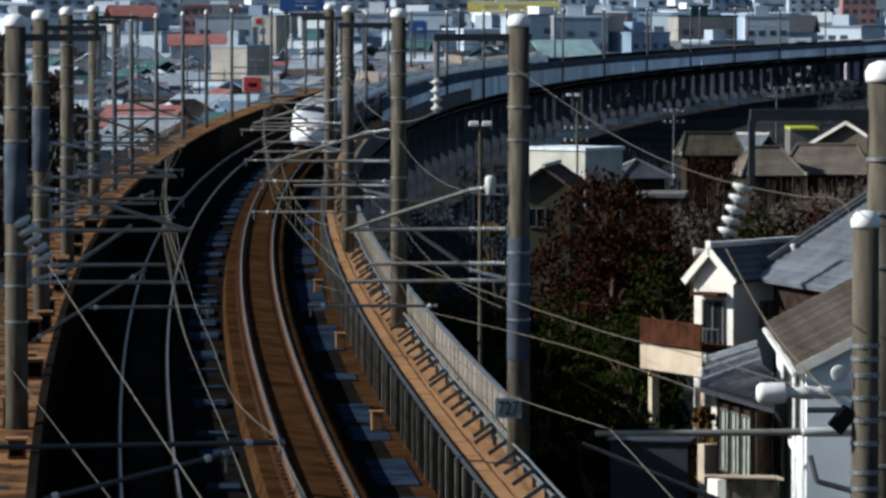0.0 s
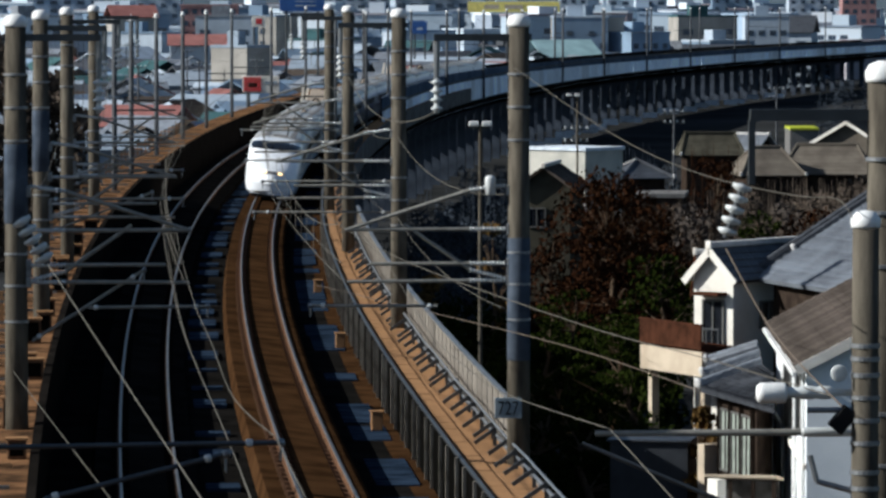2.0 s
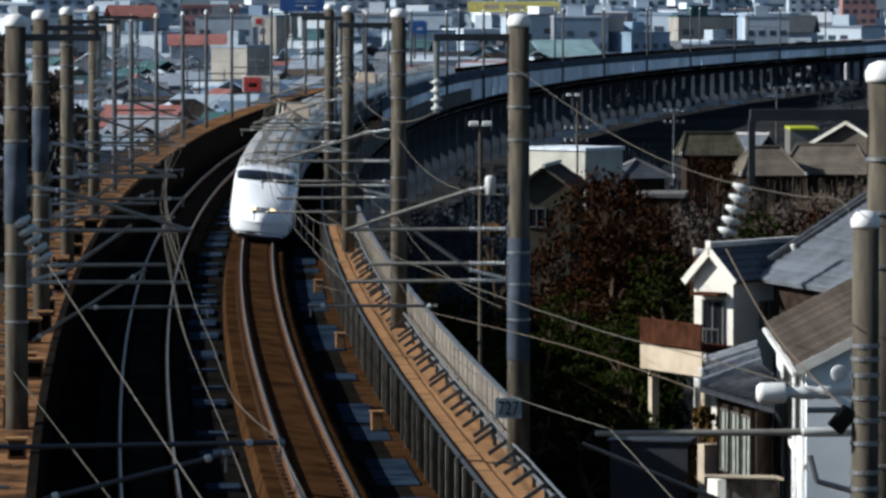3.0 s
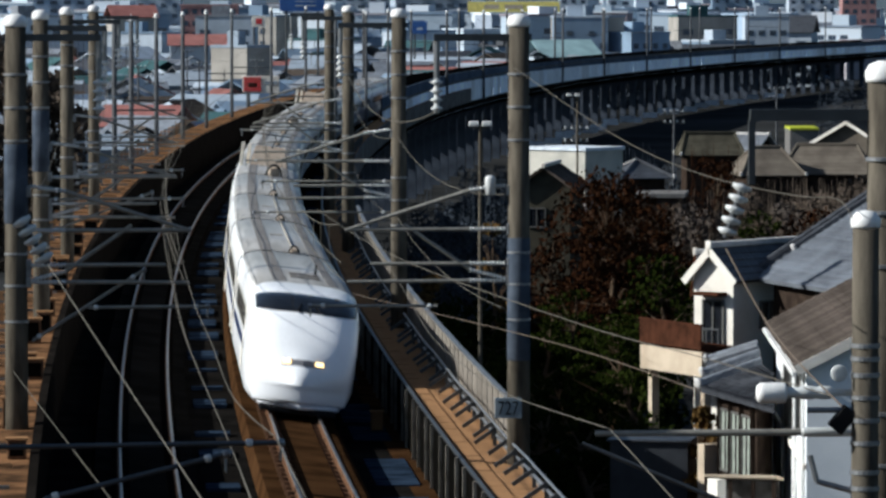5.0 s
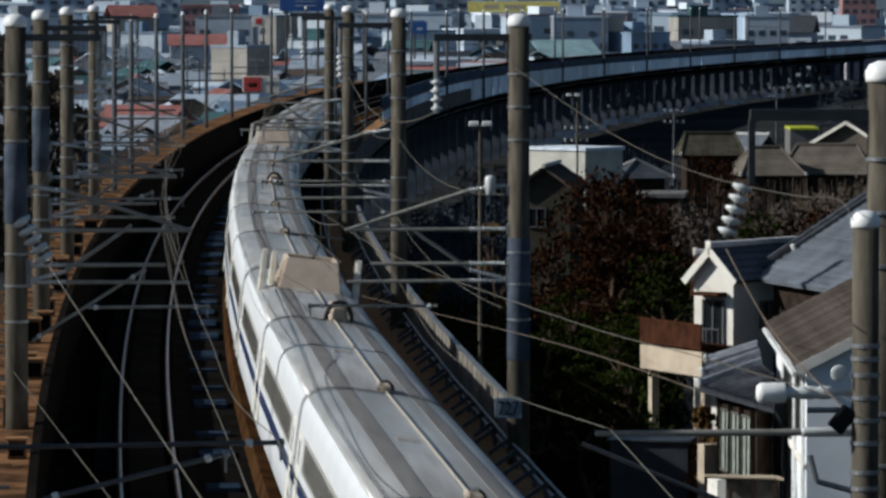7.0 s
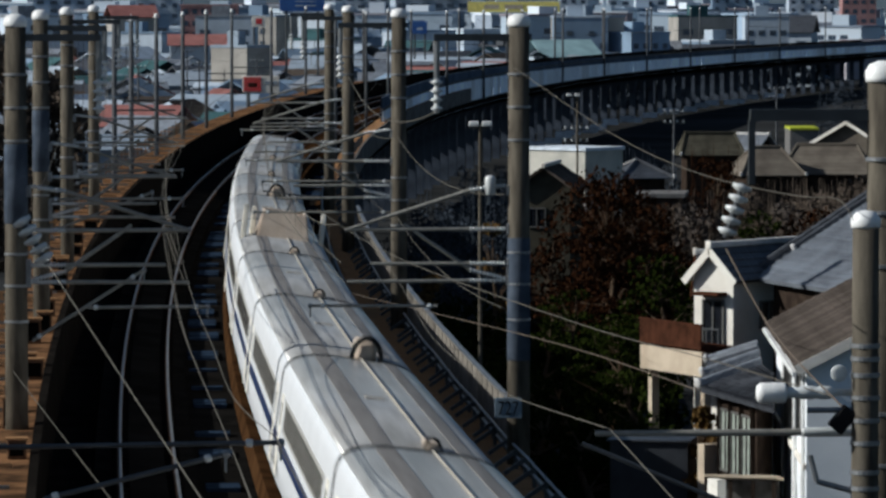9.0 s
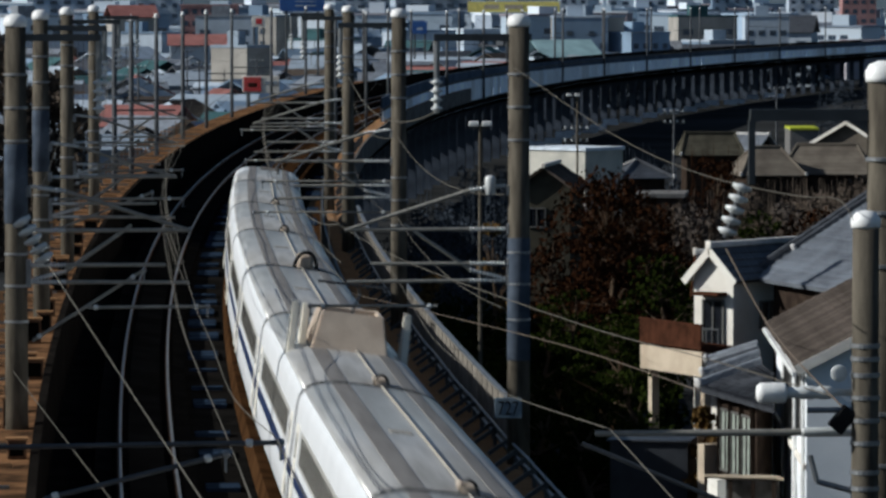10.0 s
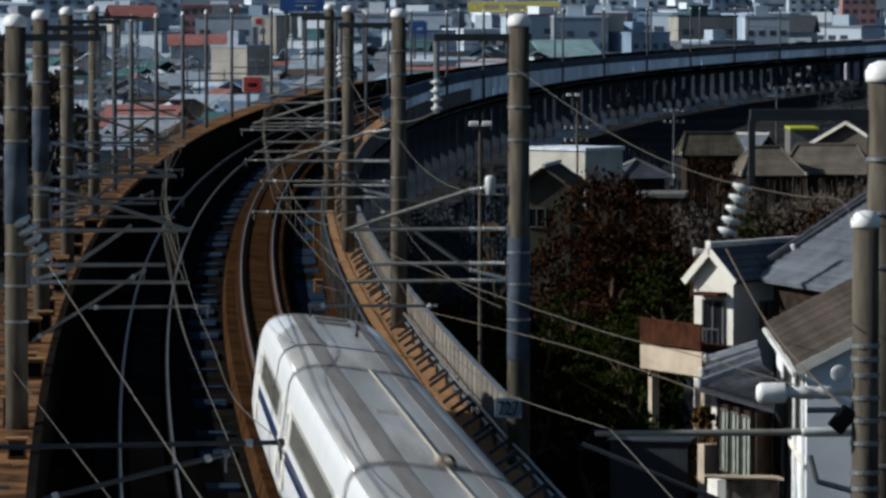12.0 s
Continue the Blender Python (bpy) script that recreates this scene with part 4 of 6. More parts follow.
# bars and stays at the nearest supports
for y, u0, u1, z in ((126.0, 2.8, -0.4, 4.78), (126.0, -6.0, -3.0, 4.78), (178.0, 4.3, -0.3, 6.0), (178.0, 4.3, -0.6, 4.9), (163.0, -7.6, -3.2, 6.0),
                     (163.0, -7.6, -3.0, 5.0), (201.0, -7.6, -3.2, 5.6), (231.0, 4.0, -0.5, 5.0), (231.0, 4.0, -0.7, 6.4)):
    pull_off(y, u0, z, u1, z)
for y, u0, z0, u1, z1 in ((126.0, -7.4, 3.95, -4.6, 5.7), (77.0, -6.9, 4.9, -4.1, 5.55), (77.0, -8.2, 5.70, -3.25, 5.72), (163, -7.6, 4.9, -4.2, 6.2), (201, -7.6, 5.0, -4.2, 6.5)):
    pull_off(y, u0, z0, u1, z1)


def tilted_string(y, u, z, du, dz, label):
    """A slanting string of disc insulators."""
    ob = thing("insulator_string", label, "insulator", None, group="insulator strings")
    a = along(at(y), u, z)
    b = along(at(y), u + du, z + dz)
    n = 5
    for i in range(n):
        p = a.lerp(b, (i + 0.5) / n)
        bm = bmesh.new()
        ax = (b - a).normalized()
        lathe(bm, p - ax * 0.07, [(0.05, 0), (0.155, 0.02), (0.155, 0.07), (0.06, 0.12)], 14, ax)
        part("disc", bm, M_INSUL, ob, smooth=True)
    bm = bmesh.new()
    tube(bm, a, b, 0.045)
    part("core", bm, M_STEEL, ob)


bm = bmesh.new()
tube(bm, (2.15, 77, 16.71), (4.3, 77, 15.82), 0.035)
tagged(part("pull_off_bar", bm, M_STEEL), "dark sloping stay bar under the bracket arm", "bar", group="pull-off bars")
tilted_string(77, 3.9, 9.72, -0.28, -0.85, "slanting string of white disc insulators")
tilted_string(77, -7.25, 9.22, 0.42, -0.70, "slanting string of bluish disc insulators")
bm = bmesh.new()
box(bm, -2.4, 0.3, -0.07, 0.07, 10.68, 10.86)
box(bm, -2.42, -2.32, -0.05, 0.05, 9.7, 10.7)
o = part("mast_beam", bm, M_STEEL)
o.matrix_basis = station(at(77), 6.4)
tagged(o, "dark steel beam with hanger at the near mast", "beam")


# ---- lamp standards beside the line ----
def lamp_post(x, y, top, heads, label):
    g = lie(x, y)
    ob = thing("street_lamp", label, "street lamp", Matrix.Translation((x, y, g)))
    bm = bmesh.new()
    tube(bm, (0, 0, -0.3), (0, 0, top - g), 0.085, 0.06, 10)
    part("post", bm, M_POLE, ob)
    for dx in heads:
        bm = bmesh.new()
        box(bm, dx - 0.16, dx + 0.16, -0.25, 0.15, top - g - 0.02, top - g + 0.14, bevel=0.03)
        part("lamp_head", bm, M_CAP, ob)
    bm = bmesh.new()
    box(bm, min(heads) - 0.1, max(heads) + 0.1, -0.04, 0.04, top - g - 0.12, top - g - 0.03)
    part("cross_arm", bm, M_STEEL, ob)


lamp_post(1.23, 165, 19.33, (-0.22, 0.22), "grey lamp post with two floodlight heads")
lamp_post(8.06, 300, 17.59, (-0.5, 0.0), "slim grey lamp post behind the houses")


# ---- houses ----
M_TILE5 = mat("brown_tile", (0.15, 0.13, 0.105), 0.7, color2=(0.10, 0.085, 0.07), scale=0.8, vary=0.1)
M_TILE4 = mat("worn_grey_tile", (0.075, 0.08, 0.092), 0.65, color2=(0.045, 0.048, 0.055), scale=2.0, vary=0.2)
M_TGLASS = mat("town_glass", (0.05, 0.07, 0.10), 0.25)
M_TILE3 = mat("grey_tile", (0.21, 0.23, 0.26), 0.4, color2=(0.14, 0.15, 0.17), scale=1.0, vary=0.15)
# timber brown; walls under eaves also use it to paint the shade there
M_TIMBER2 = mat("timber_and_eave_shade", (0.044, 0.032, 0.024), 0.8, color2=(0.022, 0.016, 0.013), scale=2)
M_SHED = mat("shed_metal", (0.04, 0.045, 0.055), 0.5, 0.2)
M_OLIVE = mat("olive_roof", (0.075, 0.069, 0.052), 0.7, color2=(0.045, 0.042, 0.032), scale=1, vary=0.2)
M_PALE2 = mat("grey_render", (0.16, 0.155, 0.15), 0.8)
M_RAPE = mat("yellow_green", (0.42, 0.46, 0.05), 0.8, scale=1.0)
M_TWIG2 = mat("brown_twig", (0.105, 0.083, 0.066), 0.9, color2=(0.050, 0.040, 0.032), scale=0.7)
# scrub colour holds the bluish lift that haze gives to darks
M_HAZESCRUB = mat("hazed_scrub", (0.050, 0.060, 0.074), 0.9, color2=(0.026, 0.032, 0.042), scale=0.8)
M_TWIG = mat("pale_twig", (0.085, 0.072, 0.064), 0.8, color2=(0.05, 0.042, 0.036), scale=3)
# town tones are shifted to blue to stand for haze of distance
M_T1 = mat("hazed_town_white", (0.44, 0.50, 0.57), 0.8, scale=0.2, vary=0.15)
M_T2 = mat("hazed_town_grey", (0.28, 0.33, 0.39), 0.8, scale=0.2, vary=0.2)
M_T3 = mat("hazed_town_blue", (0.20, 0.27, 0.36), 0.7, scale=0.2, vary=0.2)
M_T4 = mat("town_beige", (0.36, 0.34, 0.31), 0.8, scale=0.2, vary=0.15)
M_T5 = mat("town_red_roof", (0.24, 0.11, 0.10), 0.7, scale=0.4, vary=0.25)
M_T7 = mat("town_pale_teal", (0.30, 0.43, 0.45), 0.7, scale=0.3)
M_T6 = mat("town_teal_roof", (0.06, 0.12, 0.13), 0.6, scale=0.4, vary=0.2)
M_YELLOW = mat("sign_yellow", (0.85, 0.72, 0.22), 0.6)
M_SBLUE = mat("sign_blue", (0.03, 0.10, 0.32), 0.5)
M_SRED = mat("sign_red", (0.62, 0.05, 0.05), 0.5)
M_BROWNTOWER = mat("tower_brown", (0.34, 0.20, 0.19), 0.8, scale=0.2)

def facing(x, y, z, rz):
    return Matrix.Translation((x, y, z)) @ Matrix.Rotation(radians(rz), 4, "Z")


def opening(parent, x, y, z, w, h, out, glass=None, name="window"):
    """A window or door of frame and pane on a wall; out is the wall's outward normal in the house's space."""
    rz = math.atan2(out[0], -out[1])
    m = Matrix.Translation((x, y, z)) @ Matrix.Rotation(rz, 4, "Z")
    bm = bmesh.new()
    box(bm, -w / 2, w / 2, -0.02, 0.02, 0, h, m)
    win = part(name, bm, glass or M_GLASS, parent)
    bm = bmesh.new()
    for a in ((-w / 2 - 0.06, -w / 2, 0, h), (w / 2, w / 2 + 0.06, 0, h), (-w / 2 - 0.06, w / 2 + 0.06, h, h + 0.06), (-w / 2 - 0.1, w / 2 + 0.1, -0.07, 0), (-0.025, 0.025, 0, h)):
        box(bm, a[0], a[1], -0.07, 0.02, a[2], a[3], m)
    part("frame", bm, M_FRAME, win)
    return win


M_CURTAIN = mat("curtain_pale", (0.30, 0.33, 0.29), 0.8)
M_FRAME = mat("window_frame", (0.15, 0.145, 0.135), 0.5, 0.3)


def gable_house(m, w, l, h, rise, over, wall_m, roof_m, label, tiles=True, barge=None, name="house", found=6.0, windows=()):
    """A house with ridge along its own y; the gable wall stands at y = 0."""
    ob = thing(name, label, "house", m)
    bm = bmesh.new()
    prof = [(-w / 2, -found), (w / 2, -found), (w / 2, h), (0, h + rise), (-w / 2, h)]
    a = [bm.verts.new((x, 0, z)) for x, z in prof]
    b = [bm.verts.new((x, l, z)) for x, z in prof]
    bm.faces.new(a)
    bm.faces.new(b[::-1])
    for i in range(5):
        bm.faces.new((a[i], b[i], b[(i + 1) % 5], a[(i + 1) % 5]))
    bmesh.ops.recalc_face_normals(bm, faces=bm.faces)
    part("wall", bm, wall_m, ob)
    sl = math.hypot(w / 2, rise)
    run = sl * (w / 2 + over) / (w / 2)
    ang = math.atan2(rise, w / 2)
    for sx in (-1, 1):
        rm = Matrix.Translation((0, 0, h + rise + 0.03)) @ Matrix.Rotation(sx * ang, 4, "Y")
        bm = bmesh.new()
        box(bm, *sorted((0, sx * run)), -over, l + over, 0.0, 0.12, rm)
        roof = part("roof", bm, roof_m, ob)
        if tiles:
            bm = bmesh.new()
            n = int(run / 0.28)
            for i in range(n):
                x0, x1 = i * run / n, (i + 1) * run / n
                lo, hi = 0.125, 0.165
                vs = [bm.verts.new((sx * x, yy, z)) for x, z in ((x0, lo), (x1, hi), (x1, lo - 0.01), (x0, lo - 0.02)) for yy in (-0.115, 0.115)]
                for q in ((0, 1, 3, 2), (2, 3, 5, 4), (4, 5, 7, 6), (6, 7, 1, 0), (0, 2, 4, 6), (1, 7, 5, 3)):
                    bm.faces.new([vs[j] for j in q])
            bmesh.ops.recalc_face_normals(bm, faces=bm.faces)
            me = bpy.data.meshes.new("tile_course")
            bm.to_mesh(me)
            bm.free()
            me.materials.append(roof_m)
            k = int((l + 2 * over) / 0.27)
            for i in range(k):
                share("tile_course", me, ob, rm @ Matrix.Translation((0, -over + 0.14 + i * (l + 2 * over) / k, random.uniform(-0.008, 0.008))))
    bm = bmesh.new()
    box(bm, -0.16, 0.16, -over - 0.05, l + over + 0.05, h + rise + 0.12, h + rise + 0.34, bevel=0.05)
    rg = part("ridge", bm, M_RIDGE if tiles else roof_m, ob, "grey ridge tiles")
    bm = bmesh.new()
    box(bm, -0.13, 0.13, -over - 0.10, -over + 0.06, h + rise + 0.08, h + rise + 0.38, bevel=0.04)
    part("ridge_end", bm, M_PLASTER, rg)
    if barge:
        for sx in (-1, 1):
            rm = Matrix.Translation((0, 0, h + rise + 0.03)) @ Matrix.Rotation(sx * ang, 4, "Y")
            bm = bmesh.new()
            box(bm, *sorted((0, sx * run)), -over - 0.05, -over - 0.004, -0.14, 0.13, rm)
            part("barge_board", bm, barge, ob, "pale barge board")
    for x, y, z, ww, hh, out in windows:
        opening(ob, x, y, z, ww, hh, out)
    return ob


# cream two-storey house with a balcony
Y1 = 184.0
hm = facing(9.97, Y1, 10.57, -38)
h1 = gable_house(hm, 1.75, 6.5, 2.75, 0.90, 0.28, M_PLASTER, M_TILE, "cream plastered two-storey house with gabled bay and timber balcony", barge=M_PLASTER,
                 windows=((0.02, -0.03, 0.05, 0.85, 1.75, (0, -1)), (0.9, 2.2, 0.8, 0.9, 0.9, (1, 0))))
bm = bmesh.new()
box(bm, -0.62, 0.62, -0.62, -0.02, 2.02, 2.14, bevel=0.03)
part("door_hood", bm, M_TIMBER, h1, "brown hood over the balcony door")
bm = bmesh.new()
box(bm, -0.85, 0.85, -0.9, 0.0, -0.12, 0.02)
bal = part("balcony", bm, M_TIMBER, h1, "dark balcony floor")
bm = bmesh.new()
box(bm, -0.85, 0.85, -0.92, -0.86, 0.80, 0.86)
part("handrail", bm, M_STEEL, bal)
for i in range(7):
    bm = bmesh.new()
    box(bm, -0.84 + i * 0.275, -0.80 + i * 0.275, -0.91, -0.87, 0, 0.82)
    part("baluster", bm, M_STEEL, bal)
# main block behind the bay, with dark tiled roof
gable_house(facing(10.56 - 0.3, 193.0, 10.15, -90), 5.5, 6.8, 1.9, 1.45, 0.5, M_PLASTER2, M_TILE, "cream house block with dark tiled roof", barge=M_TIMBER,
            windows=((1.0, -0.03, 0.4, 1.1, 1.1, (0, -1)),))
# timber balcony to the side
bt = thing("balcony", "rust-brown timber balcony over a cream wall", "balcony", facing(8.30, 182.0, 10.86, -65))
for i in range(48):
    bm = bmesh.new()
    box(bm, -2.40 + i * 0.1, -2.315 + i * 0.1, -0.03, 0.03, 0.0, 0.84)
    part("board", bm, M_TIMBER, bt)
for z in (0.84, 0.0):
    bm = bmesh.new()
    box(bm, -2.45, 2.45, -0.05, 0.07, z, z + 0.07)
    part("rail", bm, M_TIMBER, bt)
bm = bmesh.new()
box(bm, -2.4, 2.4, 0.13, 1.9, -0.1, 0.02)
part("floor", bm, M_TIMBER, bt)
bm = bmesh.new()
box(bm, -2.42, 2.42, 0.0, 0.12, -0.98, -0.1)
part("apron_wall", bm, M_PLASTER2, bt, "sunlit cream apron wall")
for x in (-2.2, 1.9):
    bm = bmesh.new()
    box(bm, x - 0.14, x + 0.14, 0.3, 0.6, -6.5, -0.11)
    part("post", bm, M_PLASTER2, bt)

# grey hipped roof house behind
def hip_house(m, w, l, rise, roof_m, wall_m, label, courses=22, found=8.0, ridge=0.0):
    """A house under a hipped roof laid in stepped tile courses; ridge is the length of its top line."""
    ob = thing("house", label, "house", m)
    bm = bmesh.new()
    box(bm, -w / 2 + 0.5, w / 2 - 0.5, -l / 2 + 0.5, l / 2 - 0.5, -found, 0.02)
    part("wall", bm, wall_m, ob)
    for i in range(courses):
        t0, t1 = i / courses, (i + 1) / courses + 0.004
        bm = bmesh.new()
        q = []
        for t, dz in ((t0, 0.0), (t0, 0.07), (t1, 0.07)):
            k = 1 - t
            q.append([bm.verts.new((sx * (ridge + (w - ridge) * k) / 2, sy * l / 2 * k, rise * t + dz)) for sx, sy in ((-1, -1), (1, -1), (1, 1), (-1, 1))])
        for r0, r1 in zip(q, q[1:]):
            for j in range(4):
                bm.faces.new((r0[j], r0[(j + 1) % 4], r1[(j + 1) % 4], r1[j]))
        bm.faces.new(q[0][::-1])
        bm.faces.new(q[-1])
        part("tile_course", bm, roof_m, ob)
    for sx, sy in ((-1, -1), (1, -1), (1, 1), (-1, 1)):
        bm = bmesh.new()
        tube(bm, (sx * w / 2, sy * l / 2, 0.1), (sx * ridge / 2, 0, rise + 0.12), 0.10, 0.10, 8)
        hp = part("hip_ridge", bm, roof_m, ob, "raised hip ridge")
        bm = bmesh.new()
        box(bm, sx * w / 2 - 0.10, sx * w / 2 + 0.10, sy * l / 2 - 0.10, sy * l / 2 + 0.10, 0.05, 0.32, bevel=0.04)
        part("ridge_end", bm, M_RIDGE, hp)
    if ridge:
        bm = bmesh.new()
        box(bm, -ridge / 2 - 0.1, ridge / 2 + 0.1, -0.13, 0.13, rise, rise + 0.26, bevel=0.05)
        part("ridge", bm, roof_m, ob)
    return ob


def slope_courses(ob, e0, e1, t1, t0, n, roof_m):
    """A roof slope between an eave e0-e1 and a top line t0-t1: a thick base and n stepped tile courses of single tiles' width."""
    e0, e1, t1, t0 = (Vector(p) for p in (e0, e1, t1, t0))
    up = (e1 - e0).cross(t0 - e0).normalized()
    up = up if up.z > 0 else -up
    for i in range(-1, n):
        a, b = (0.0, 1.0) if i < 0 else (i / n, (i + 1) / n)
        lo, hi = (-0.14, 0.0) if i < 0 else (0.0, 0.055)
        q = [e0.lerp(t0, a), e1.lerp(t1, a), e1.lerp(t1, b), e0.lerp(t0, b)]
        bm = bmesh.new()
        vs = [bm.verts.new(p + up * lo) for p in q] + [bm.verts.new(p + up * (hi if k < 2 or i < 0 else 0.012)) for k, p in enumerate(q)]
        for f in ((3, 2, 1, 0), (4, 5, 6, 7), (0, 1, 5, 4), (1, 2, 6, 5), (2, 3, 7, 6), (3, 0, 4, 7)):
            bm.faces.new([vs[j] for j in f])
        if i >= 0:
            k = max(2, int((q[1] - q[0]).length / 0.3))
            for j in range(k):
                tube(bm, q[0].lerp(q[1], (j + 0.5) / k) + up * 0.045, q[3].lerp(q[2], (j + 0.5) / k) + up * 0.012, 0.045, 0.045, 5, caps=False)
        bmesh.ops.recalc_face_normals(bm, faces=bm.faces)
        part("roof" if i < 0 else "tile_course", bm, roof_m, ob)


def tile_ridge(ob, a, b, r, m, cap=None):
    """A raised row of ridge tiles from a up to b, with a round end tile at a."""
    a, b = Vector(a), Vector(b)
    n = max(2, int((b - a).length / 0.34))
    for lift, rr in ((0.02, r), (r * 0.95, r * 0.8)):
        for i in range(n):
            p, q = a.lerp(b, i / n), a.lerp(b, (i + 0.96) / n)
            bm = bmesh.new()
            tube(bm, p + Vector((0, 0, lift)), q + Vector((0, 0, lift)), rr, rr * 0.9, 8)
            part("ridge_tile", bm, m, ob)
    bm = bmesh.new()
    ax = (a - b).normalized()
    lathe(bm, a + Vector((0, 0, r * 0.8)), [(r * 1.2, 0), (r * 1.35, 0.03), (r * 1.35, 0.09), (r * 0.9, 0.13)], 14, ax)
    part("ridge_end", bm, cap or M_RIDGE, ob, "pale round ridge-end tile")


def wall_prism(ob, pts, z0, z1, m):
    bm = bmesh.new()
    a = [bm.verts.new((x, y, z0)) for x, y in pts]
    b = [bm.verts.new((x, y, z1)) for x, y in pts]
    bm.faces.new(a[::-1])
    bm.faces.new(b)
    for i in range(len(pts)):
        bm.faces.new((a[i], a[(i + 1) % len(pts)], b[(i + 1) % len(pts)], b[i]))
    bmesh.ops.recalc_face_normals(bm, faces=bm.faces)
    return part("wall", bm, m, ob)


gr = thing("house", "house with large light grey tile roof, eave shade put into wall colour", "house")
g_e0, g_e1 = Vector((11.43, 185.0, 13.17)), Vector((15.2, 172.0, 13.17))
g_up = Vector((5.77, 1.67, 3.72))
slope_courses(gr, g_e0, g_e1, g_e1 + g_up, g_e0 + g_up, 20, M_TILE3)
slope_courses(gr, g_e1 + Vector((11.5, 3.34, 0)), g_e0 + Vector((11.5, 3.34, 0)), g_e0 + g_up, g_e1 + g_up, 8, M_TILE3)
tile_ridge(gr, g_e0, g_e0 + g_up, 0.22, M_TILE4)
tile_ridge(gr, g_e0 + g_up * 0.27 + Vector((0.05, -0.3, 0.05)), g_e0 + g_up + Vector((0.05, -0.3, 0.05)), 0.12, M_TILE4)
tile_ridge(gr, g_e1, g_e1 + g_up, 0.15, M_TILE4)
wall_prism(gr, ((12.2, 184.3), (15.7, 172.6), (26.0, 175.5), (22.5, 187.3)), 5.0, 13.1, M_TIMBER2)
# low tiled wing against the white house
lw = thing("house", "low tiled wing with grey roof, timber walls and curtained windows", "house")
w_c, w_b, w_a = Vector((8.48, 159.5, 11.86)), Vector((7.70, 149.6, 11.86)), Vector((9.40, 142.0, 11.86))
w_ct, w_bt, w_at = Vector((10.05, 159.0, 12.40)), Vector((9.60, 150.5, 12.46)), Vector((9.75, 147.0, 12.46))
slope_courses(lw, w_c, w_b, w_bt, w_ct, 9, M_TILE4)
slope_courses(lw, w_b, w_a, w_at, w_bt, 9, M_TILE4)
for a, b in ((w_c, w_ct), (w_b, w_bt), (w_b.lerp(w_c, 0.45), w_bt.lerp(w_ct, 0.45))):
    tile_ridge(lw, a + Vector((0, 0, 0.06)), b + Vector((0, 0, 0.06)), 0.13, M_TILE3)
wall_prism(lw, ((8.95, 159.0), (8.25, 149.8), (9.15, 145.4), (9.70, 146.8), (10.1, 159.0)), 5.0, 11.7, M_TIMBER2)
for k in range(3):
    t = 0.26 + 0.27 * k
    opening(lw, 8.22 + 0.9 * t, 149.8 - 4.4 * t, 9.5, 0.95, 1.75, (-0.98, -0.2), M_CURTAIN)
for k in range(4):
    t = 0.10 + 0.28 * k
    bm = bmesh.new()
    box(bm, -0.06, 0.06, -0.06, 0.06, 5.0, 11.68)
    part("post", bm, M_TIMBER2, lw).matrix_basis = Matrix.Translation((8.17 + 0.9 * t, 149.8 - 4.4 * t, 0))
# white house with brown roof, its long side to the sun
# white plaster given a blue lean for the skylit shade on its gable
M_PALEWALL = mat("shade_blue_plaster", (0.86, 0.88, 0.89), 0.8, color2=(0.76, 0.79, 0.81), scale=0.8)
hw = gable_house(facing(13.22, 137.4, 13.45, -1.1), 6.4, 17.6, 0.0, 1.65, 0.3, M_PALEWALL, M_TILE2, "white rendered house with brown roof and sunlit long wall",
                 tiles=True, barge=M_PLASTER, found=9.0, windows=((0.6, -0.03, -2.9, 0.9, 1.1, (0, -1)),))
bm = bmesh.new()
box(bm, -3.62, -3.48, -0.3, 17.9, -0.30, -0.16, bevel=0.02)
part("gutter", bm, M_CAP, hw, "white eave gutter")
for y in (0.25, 4.6, 11.5):
    bm = bmesh.new()
    tube(bm, (-3.29, y, -8.5), (-3.29, y, -0.2), 0.06)
    part("drainpipe", bm, M_CAP, hw)
for y, z0, z1, d in ((2.4, -2.1, -0.5, 2.6), (8.0, -2.6, -0.7, 3.2)):
    opening(hw, -3.22, y + d / 2, z0, d, z1 - z0, (-1, 0))
bm = bmesh.new()
box(bm, -3.3, -3.205, 0.0, 17.6, -2.9, -2.75)
part("string_course", bm, M_PLASTER, hw)
# porch roof and white gate wall
pw = thing("porch", "small sheet-roofed porch beside a white wall", "porch", facing(8.66, 143.0, 9.76, -12))
bm = bmesh.new()
box(bm, -1.1, 1.0, -0.6, 0.9, 0.0, 0.10, Matrix.Rotation(radians(-8), 4, "X"), bevel=0.02)
part("roof", bm, M_PLASTER2, pw, "weathered pinkish sheet roof")
for x in (-1.0, -0.35, 0.3, 0.9):
    bm = bmesh.new()
    box(bm, x - 0.05, x + 0.05, -0.5, -0.4, -5.0, 0.0)
    part("post", bm, M_TIMBER2, pw)
bm = bmesh.new()
box(bm, -1.0, 0.9, 0.6, 0.7, -4.0, -0.1)
part("back_wall", bm, M_FENCE, pw)
gt = thing("gate_wall", "short white rendered wall pier", "wall", facing(7.74, 141.0, 9.96, -58))
bm = bmesh.new()
box(bm, -0.26, 0.26, -0.15, 0.15, -5.5, 0.0, bevel=0.03)
part("pier", bm, M_PLASTER, gt)
sw = thing("side_wall", "sunlit cream wall end by the garden", "wall", facing(7.84, 150.0, 10.14, -62))
bm = bmesh.new()
box(bm, -0.2, 0.2, -0.1, 1.2, -5.5, 0.0, bevel=0.02)
part("wall", bm, M_PLASTER2, sw)
sh = thing("shed", "dark blue-grey metal shed", "shed", facing(6.28, 152.0, 10.01, -10))
bm = bmesh.new()
